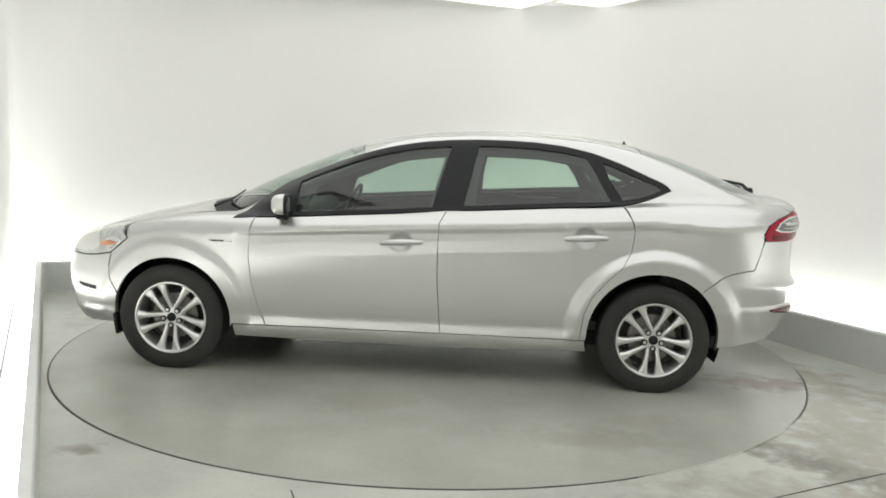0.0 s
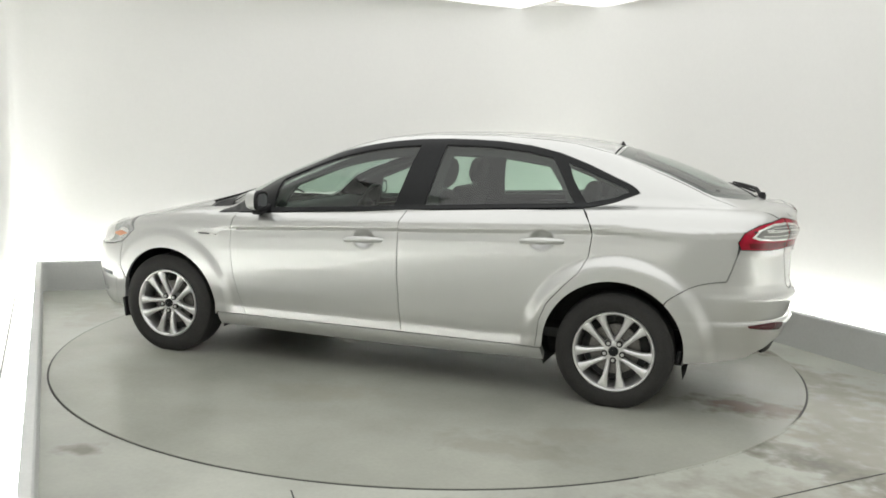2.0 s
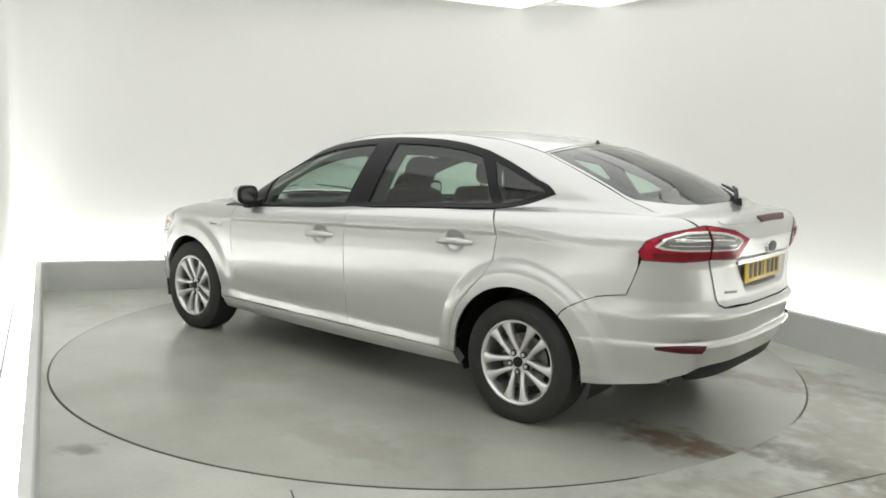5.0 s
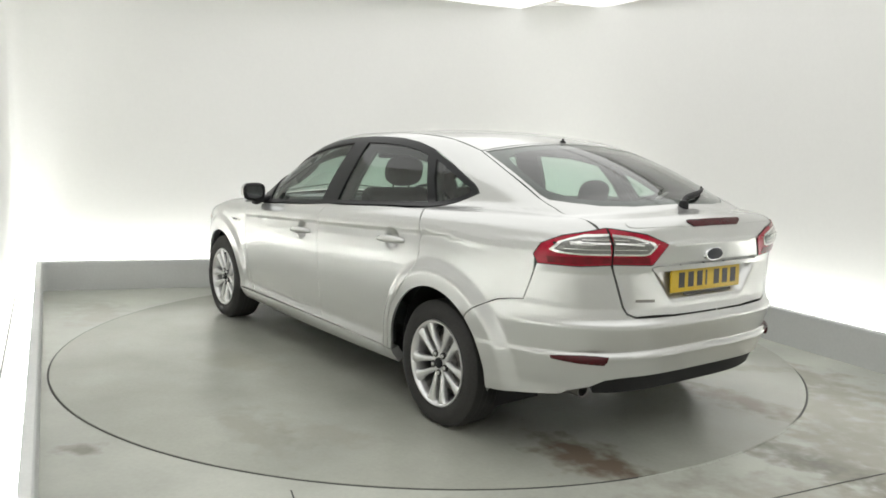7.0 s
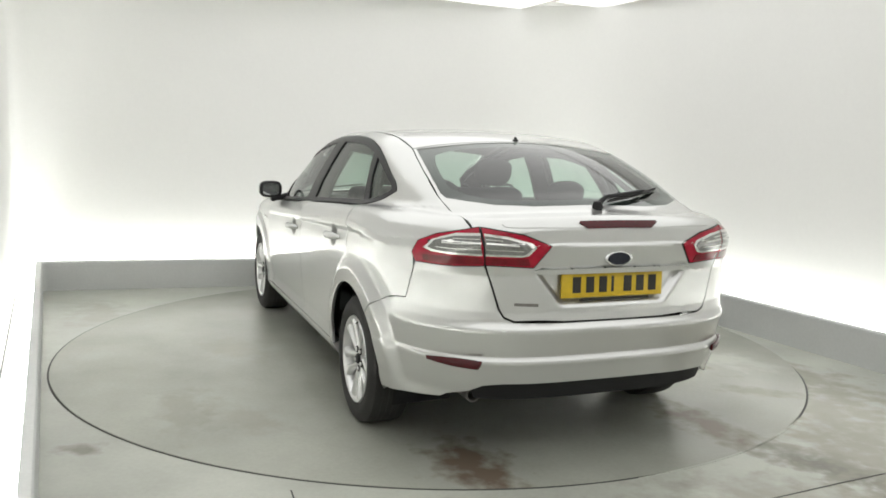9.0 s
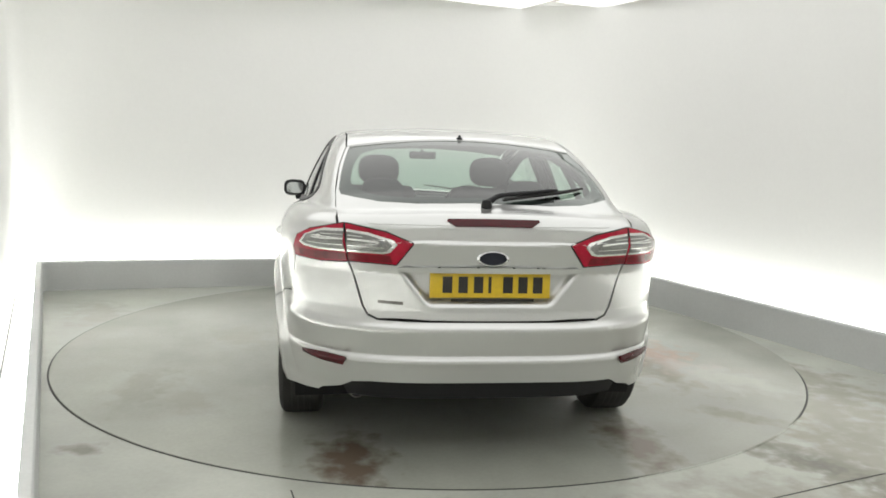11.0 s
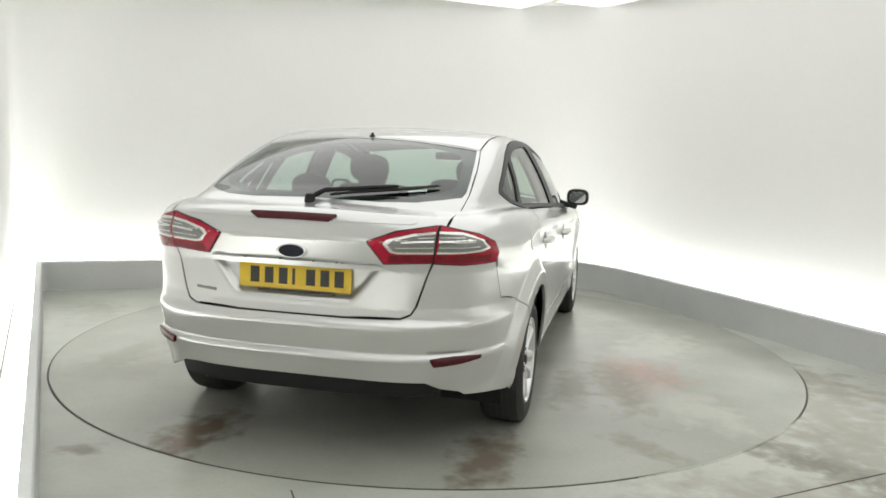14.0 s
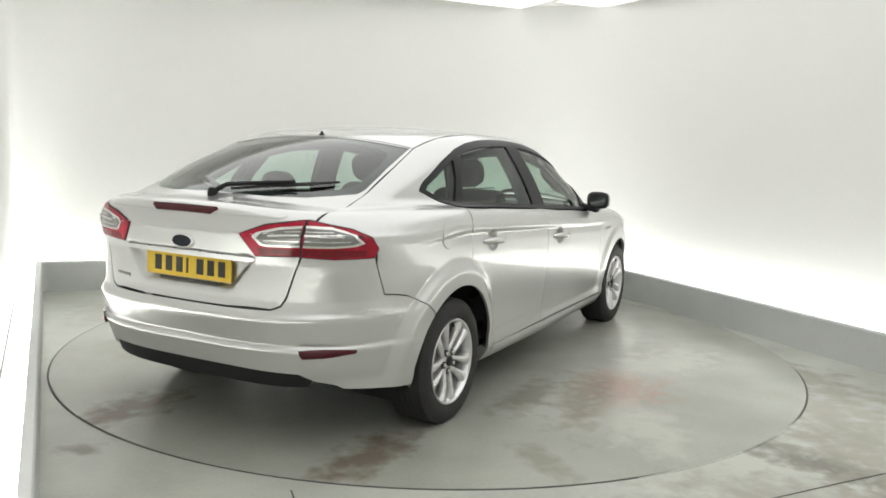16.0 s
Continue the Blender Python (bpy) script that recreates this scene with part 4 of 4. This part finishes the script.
def build_top(car):
    ring = lambda half: half + [(x, -y, z) for x, y, z in half[::-1]]
    up = Flat((0.2, 0, 1))
    roof = ring(top_at([(0.395, 0.0), (0.385, 0.25), (0.35, 0.50), (0.332, 0.580)] + [(x, y - 0.003) for x, y in ROOF_EDGE[::-1][1:]] + [(-1.347, 0.3), (-1.347, 0.1)]))
    panel("roof", roof, Flat((0, 0, 1)), PAINT, car, thick=0.015, step=0.03, label="silver roof")
    panel("roof_lining", roof, Flat((0, 0, 1)), LINING, car, lift=-0.035, thick=0, gap=0.01, step=0.06)
    shield = ring(top_at([(0.405, 0.0), (0.395, 0.25), (0.36, 0.50), (0.342, 0.578)] + [(x, y - 0.004) for x, y in SHIELD_SIDE[1:]] + [(1.10, 0.66), (1.20, 0.5), (1.28, 0.25), (1.30, 0.1)]))
    g = panel("windscreen", shield, up, GLASS, car, lift=-0.003, thick=0, step=0.03, label="clear windscreen")
    g.visible_shadow = False
    cowl = ring(top_at([(1.31, 0.0), (1.29, 0.25), (1.21, 0.5), (1.11, 0.665), (1.09, 0.75), (1.22, 0.755), (1.34, 0.5), (1.40, 0.25), (1.41, 0.1)]))
    panel("scuttle", cowl, Flat((0, 0, 1)), PLASTIC, car, lift=-0.012, thick=0, gap=0, label="black scuttle under the windscreen")
    hood = ring(top_at([(1.39, 0.0), (1.38, 0.25), (1.32, 0.5), (1.215, 0.745), (1.45, 0.755), (1.62, 0.740), (1.715, 0.716), (1.80, 0.69), (1.90, 0.652), (1.98, 0.62), (2.06, 0.568), (2.12, 0.48), (2.17, 0.30), (2.19, 0.1)]))
    panel("bonnet", hood, Flat((0.3, 0, 1)), PAINT, car, thick=0.02, step=0.03, label="silver bonnet")
    for s in (1, -1):
        w = [Vector(top_at([q], s)[0]) + Vector((0, 0, 0.012)) for q in ((1.27, 0.62), (1.22, 0.40), (1.24, 0.1))]
        part("front_wiper", tube(w, [0.008, 0.007, 0.005]), PLASTIC, car, "black windscreen wiper")
        head = top_at([(2.06, 0.572), (1.98, 0.624), (1.90, 0.656), (1.80, 0.694), (1.725, 0.718)], s) + side_at([(1.722, 0.772), (1.832, 0.684), (1.94, 0.660), (2.045, 0.650)], s) + front_at([(0.62, 0.65), (0.55, 0.70)], s)
        lamp = panel("headlight", head, Flat((0.7, s * 0.75, 0.35)), HEADLENS, car, lift=0.001, thick=0.02, gap=0.001, label="clear headlight with amber indicator")
        panel("headlight_reflector", top_at([(2.02, 0.59), (1.93, 0.65)], s) + side_at([(1.90, 0.745), (1.94, 0.685), (2.03, 0.665)], s) + front_at([(0.66, 0.67)], s), Flat((0.7, s * 0.75, 0.35)), SILVERED, lamp, lift=0.003, thick=0.002, gap=0, soft=1, label="bright headlight reflector")
        panel("headlight_reflector", side_at([(1.755, 0.765), (1.83, 0.782), (1.885, 0.75), (1.86, 0.70), (1.80, 0.722)], s), Flat((0.5, s, 0.3)), SILVERED, lamp, lift=0.003, thick=0.002, gap=0, soft=1)
        panel("indicator", side_at([(1.78, 0.74), (1.84, 0.755), (1.93, 0.73), (1.86, 0.715)], s), Flat((0.5, s, 0.2)), AMBER, lamp, lift=0.004, thick=0.003, gap=0, label="amber indicator")
    # front bumper with grille and lamp slots
    R = Round(1.35, 1)
    left = side_at([(1.812, 0.25)] + arc(*ARCH_F, 2, 20, 4) + [(1.839, 0.52), (1.854, 0.60), (1.832, 0.678), (1.94, 0.655), (2.045, 0.645)]) + front_at([(0.62, 0.645)]) + front_at([(0.52, 0.72), (0.30, 0.735), (0.1, 0.74)])
    right = [(x, -y, z) for x, y, z in left[::-1]]
    under = front_at([(-0.5, 0.235), (0, 0.23), (0.5, 0.235)]) + side_at([(1.95, 0.235)])
    front = panel("front_bumper", left + right + side_at([(1.95, 0.235)], -1) + under, R, PAINT, car, thick=0.03, step=0.02, gap=0.001, label="silver front bumper")
    panel("grille", ring(front_at([(0.0, 0.50), (0.40, 0.49), (0.50, 0.45), (0.42, 0.30), (0.2, 0.285), (0.0, 0.285)])), Flat((1, 0, 0)), PLASTIC, front, lift=0.004, thick=0.006, gap=0, soft=1, label="black lower grille")
    for s in (1, -1):
        panel("bumper_slot", side_at([(1.955, 0.462), (1.955, 0.438), (2.06, 0.446), (2.10, 0.458), (2.10, 0.472)], s), Flat((0.6, s, 0)), TRIM, front, lift=0.003, thick=0.006, gap=0, label="black bumper slot")
        panel("fog_lamp", side_at([(2.03, 0.35), (2.10, 0.35), (2.10, 0.315), (2.04, 0.315)], s), Flat((0.6, s, 0)), SILVERED, front, lift=0.003, thick=0.006, gap=0, soft=2, label="round fog lamp")
    # underside, and a dark hull that closes the gaps
    part("underbody", box((3.9, 1.30, 0.10), pose(0.14, 0, 0.25), 0.03), PLASTIC, car, "dark underbody")
    part("underbody", box((1.9, 1.66, 0.12), pose(0.02, 0, 0.25), 0.03), PLASTIC, car)


def tyre_on(wheel, roll):
    """A tyre whose foot is pressed flat on the plate; roll is the wheel's turn about its axle."""
    r = TYRE_R
    tread = [(0.212, -0.098), (0.235, -0.106), (0.272, -0.110), (0.302, -0.101), (r - 0.004, -0.087), (r, -0.06), (r, 0.06), (r - 0.004, 0.087), (0.302, 0.102), (0.290, 0.1055), (0.286, 0.1085), (0.262, 0.111), (0.240, 0.109), (0.226, 0.104), (0.219, 0.094), (0.205, 0.07)]
    bm = lathe(tread, 96)
    c, sn = math.cos(radians(roll)), math.sin(radians(roll))
    for v in bm.verts:
        x, z = c * v.co.x + sn * v.co.z, -sn * v.co.x + c * v.co.z
        z = max(z, -AXLE)
        v.co.x, v.co.z = c * x - sn * z, sn * x + c * z
    tyre = part("tyre", bm, RUBBER, wheel, "black road tyre")
    # grooves are raised dark bands, their shade given by the colour
    for a in (-0.045, -0.015, 0.015, 0.045):
        bm = lathe([(r + 0.0006, a - 0.004), (r + 0.0012, a), (r + 0.0006, a + 0.004)], 64)
        bmesh.ops.delete(bm, geom=[v for v in bm.verts if -sn * v.co.x + c * v.co.z < -AXLE + 0.002], context="VERTS")
        part("tread_groove", bm, DARK, tyre)


def build_wheel():
    """One wheel without its tyre, about its own axle; the outer face looks along +y."""
    wheel = new("wheel")
    part("rim", lathe([(0.222, 0.098), (0.219, 0.105), (0.213, 0.105), (0.207, 0.099), (0.200, 0.080), (0.194, 0.03), (0.19, -0.08), (0.205, -0.09)], 96), ALLOY, wheel, "bright alloy rim")
    # dark disc standing in for the shade behind the spokes
    part("shade_backing", lathe([(0.001, -0.02), (0.185, -0.02)], 40), DARK, wheel)
    part("brake_disc", lathe([(0.07, 0.02), (0.14, 0.02), (0.14, 0.0), (0.07, 0.0)], 48, closed=True), STEEL, wheel, "steel brake disc")
    for i in range(10):
        pair, hand = divmod(i, 2)
        a = radians(90 + 72 * pair)
        away, across = Vector((math.cos(a), 0, math.sin(a))), Vector((-math.sin(a), 0, math.cos(a))) * (1 if hand else -1)
        bm = bmesh.new()
        rows = []
        # along the pair's middle line, aside from it, half width, height of the face
        for u, o, w, yo in ((0.030, 0.021, 0.012, 0.074), (0.062, 0.0265, 0.0105, 0.082), (0.100, 0.0315, 0.0112, 0.089), (0.140, 0.0375, 0.0140, 0.095), (0.172, 0.0440, 0.0190, 0.098), (0.192, 0.0500, 0.0260, 0.099), (0.205, 0.0540, 0.0330, 0.098)):
            c = away * u + across * o
            rows.append([bm.verts.new(c + across * k * w * 1.15 + Vector((0, yo + dy, 0))) for k, dy in ((-1, -0.034), (-1, -0.012), (-0.72, -0.003), (-0.25, 0.0), (0.25, 0.0), (0.72, -0.003), (1, -0.012), (1, -0.034))])
        for p, q in zip(rows, rows[1:]):
            for k in range(7):
                bm.faces.new((p[k], p[k + 1], q[k + 1], q[k]))
        part("spoke", bm, ALLOY, wheel, "" if i else "bright alloy spoke", 50)
    part("hub", lathe([(0.001, 0.080), (0.034, 0.080), (0.058, 0.077), (0.066, 0.060), (0.068, 0.02)], 40), ALLOY, wheel, "alloy hub with wheel nuts")
    part("hub_cap", lathe([(0.001, 0.093), (0.020, 0.092), (0.027, 0.088), (0.028, 0.074)], 32), TRIM, wheel, "dark centre cap")
    for i in range(5):
        a = radians(90 + 72 * i)
        at = Matrix.Translation((0.051 * math.cos(a), 0, 0.051 * math.sin(a)))
        # the socket is a raised dark disc, recess shade painted on
        part("nut_socket", lathe([(0.0175, 0.070), (0.0175, 0.0832), (0.001, 0.0832)], 20, m=at), DARK, wheel)
        part("nut", lathe([(0.001, 0.0885), (0.0085, 0.0885), (0.0102, 0.085), (0.0102, 0.06)], 12, m=at), ALLOY, wheel, "" if i else "steel wheel nut")
    a = radians(90 + 36)
    part("valve", tube([(0.195 * math.cos(a), 0.085, 0.195 * math.sin(a)), (0.180 * math.cos(a), 0.098, 0.180 * math.sin(a))], 0.0045, 8), RUBBER, wheel)
    return wheel


def build_cabin(car):
    """Seats, dashboard and shelf seen through the glass."""
    part("cabin_floor", box((2.6, 1.5, 0.06), pose(0.0, 0, 0.34), 0.02), CABIN, car, "dark cabin floor")
    part("dashboard", box((0.42, 1.44, 0.30), pose(0.93, 0, 0.80, 0, 10), 0.09, 5), CABIN, car, "dark dashboard")
    part("firewall", box((0.1, 1.5, 0.6), pose(1.12, 0, 0.58), 0.03), CABIN, car)
    part("parcel_shelf", box((0.62, 1.26, 0.03), pose(-1.62, 0, 1.03, 0, 2), 0.012), CABIN, car, "dark parcel shelf")
    part("boot_trim", box((0.5, 1.2, 0.6), pose(-1.75, 0, 0.68), 0.05), CABIN, car)
    for y in (0.37, -0.37):
        seat = part("front_seat", box((0.52, 0.52, 0.16), pose(0.22, y, 0.50, 0, -6), 0.06, 4), CLOTH, car, "dark cloth front seat")
        part("backrest", box((0.15, 0.50, 0.62), pose(-0.14, y, 0.80, 0, -17), 0.065, 4), CLOTH, seat)
        part("headrest", pad([(0.05, 0.055, 0.04), (0.042, 0.10, 0.07), (0.015, 0.132, 0.095), (-0.02, 0.134, 0.096), (-0.042, 0.10, 0.07), (-0.05, 0.055, 0.04)], pose(-0.275, y, 1.215, 0, -12), 36, 2.7), CLOTH, seat, "dark cloth headrest")
        for k in (-0.06, 0.06):
            part("headrest_post", tube([(-0.23, y + k, 1.06), (-0.26, y + k, 1.16)], 0.006), CHROME, seat)
    bench = part("rear_bench", box((0.50, 1.26, 0.16), pose(-0.72, 0, 0.52, 0, -6), 0.06, 4), CLOTH, car, "dark cloth rear bench")
    part("bench_back", box((0.16, 1.24, 0.58), pose(-1.08, 0, 0.80, 0, -20), 0.06, 4), CLOTH, bench)
    for y in (0.40, -0.40):
        part("headrest", pad([(0.045, 0.05, 0.035), (0.036, 0.09, 0.06), (0.012, 0.114, 0.080), (-0.02, 0.114, 0.080), (-0.038, 0.09, 0.06), (-0.045, 0.05, 0.035)], pose(-1.20, y, 1.126, 0, -14), 36, 2.7), CLOTH, bench, "dark cloth headrest")
    bm = lathe([(0.185 + 0.014 * math.cos(a), 0.014 * math.sin(a)) for a in np.linspace(0, 2 * math.pi, 9)[:-1]], 40, closed=True, m=Matrix.Translation((0.60, -0.37, 0.90)) @ Matrix.Rotation(radians(-25), 4, "Y") @ Matrix.Rotation(radians(90), 4, "Z"))
    wheel = part("steering_wheel", bm, PLASTIC, car, "black steering wheel")
    part("steering_boss", box((0.05, 0.14, 0.12), pose(0.62, -0.37, 0.90, 0, -25), 0.025, 3), PLASTIC, wheel)
    part("steering_column", tube([(0.62, -0.37, 0.90), (0.90, -0.37, 0.78)], 0.04), PLASTIC, wheel)
    part("cabin_mirror", box((0.03, 0.20, 0.055), pose(0.47, 0, 1.30, 0, -10), 0.015, 3), PLASTIC, car, "black rear-view mirror")
    part("cabin_mirror_stalk", tube([(0.47, 0, 1.29), (0.53, 0, 1.335)], 0.012), PLASTIC, car)


TYRE_R, AXLE = 0.323, 0.314
CAR_X, CAR_Y, CAR_Z = 0.0600, 0.0390, 0.012


def build_car():
    car = tagged(new("car"), "silver five-door hatchback car parked on the turntable", "car")
    for s in (1, -1):
        build_side(car, s)
    build_top(car)
    build_tail(car)
    build_cabin(car)
    first = build_wheel()
    wheels = []
    spots = [(HUB_F, 0.806, 30), (HUB_R, 0.812, 36), (HUB_F, -0.806, 20), (HUB_R, -0.812, 31)]
    for i, (x, y, roll) in enumerate(spots):
        m = Matrix.Translation((x, y, AXLE - CAR_Z)) @ (Matrix() if y > 0 else Matrix.Rotation(math.pi, 4, "Z")) @ Matrix.Rotation(radians(roll), 4, "Y")
        w = first if i == 0 else copy_thing(first, m)
        w.matrix_basis = m
        w.parent = car
        tagged(w, "silver alloy wheel with black tyre")
        wheels.append((w, roll))
    for w, roll in wheels:
        tyre_on(w, roll)
    return car


build_room()
turntable = build_turntable()
build_dust()
car = build_car()


def motions():
    """The plate and the car on it turn together, clockwise from above."""
    turning = []
    for i in range(33):
        t = i * 0.5
        turning.append((t, 175.545 - 7.1213 * t - 0.002257 * (t - 8)**2))
    walk(turntable, [(t, pose(0, 0, 0, 0, 0, a)) for t, a in turning])
    walk(car, [(t, pose(0, 0, 0, 0, 0, a) @ pose(CAR_X, CAR_Y, CAR_Z)) for t, a in turning])


motions()
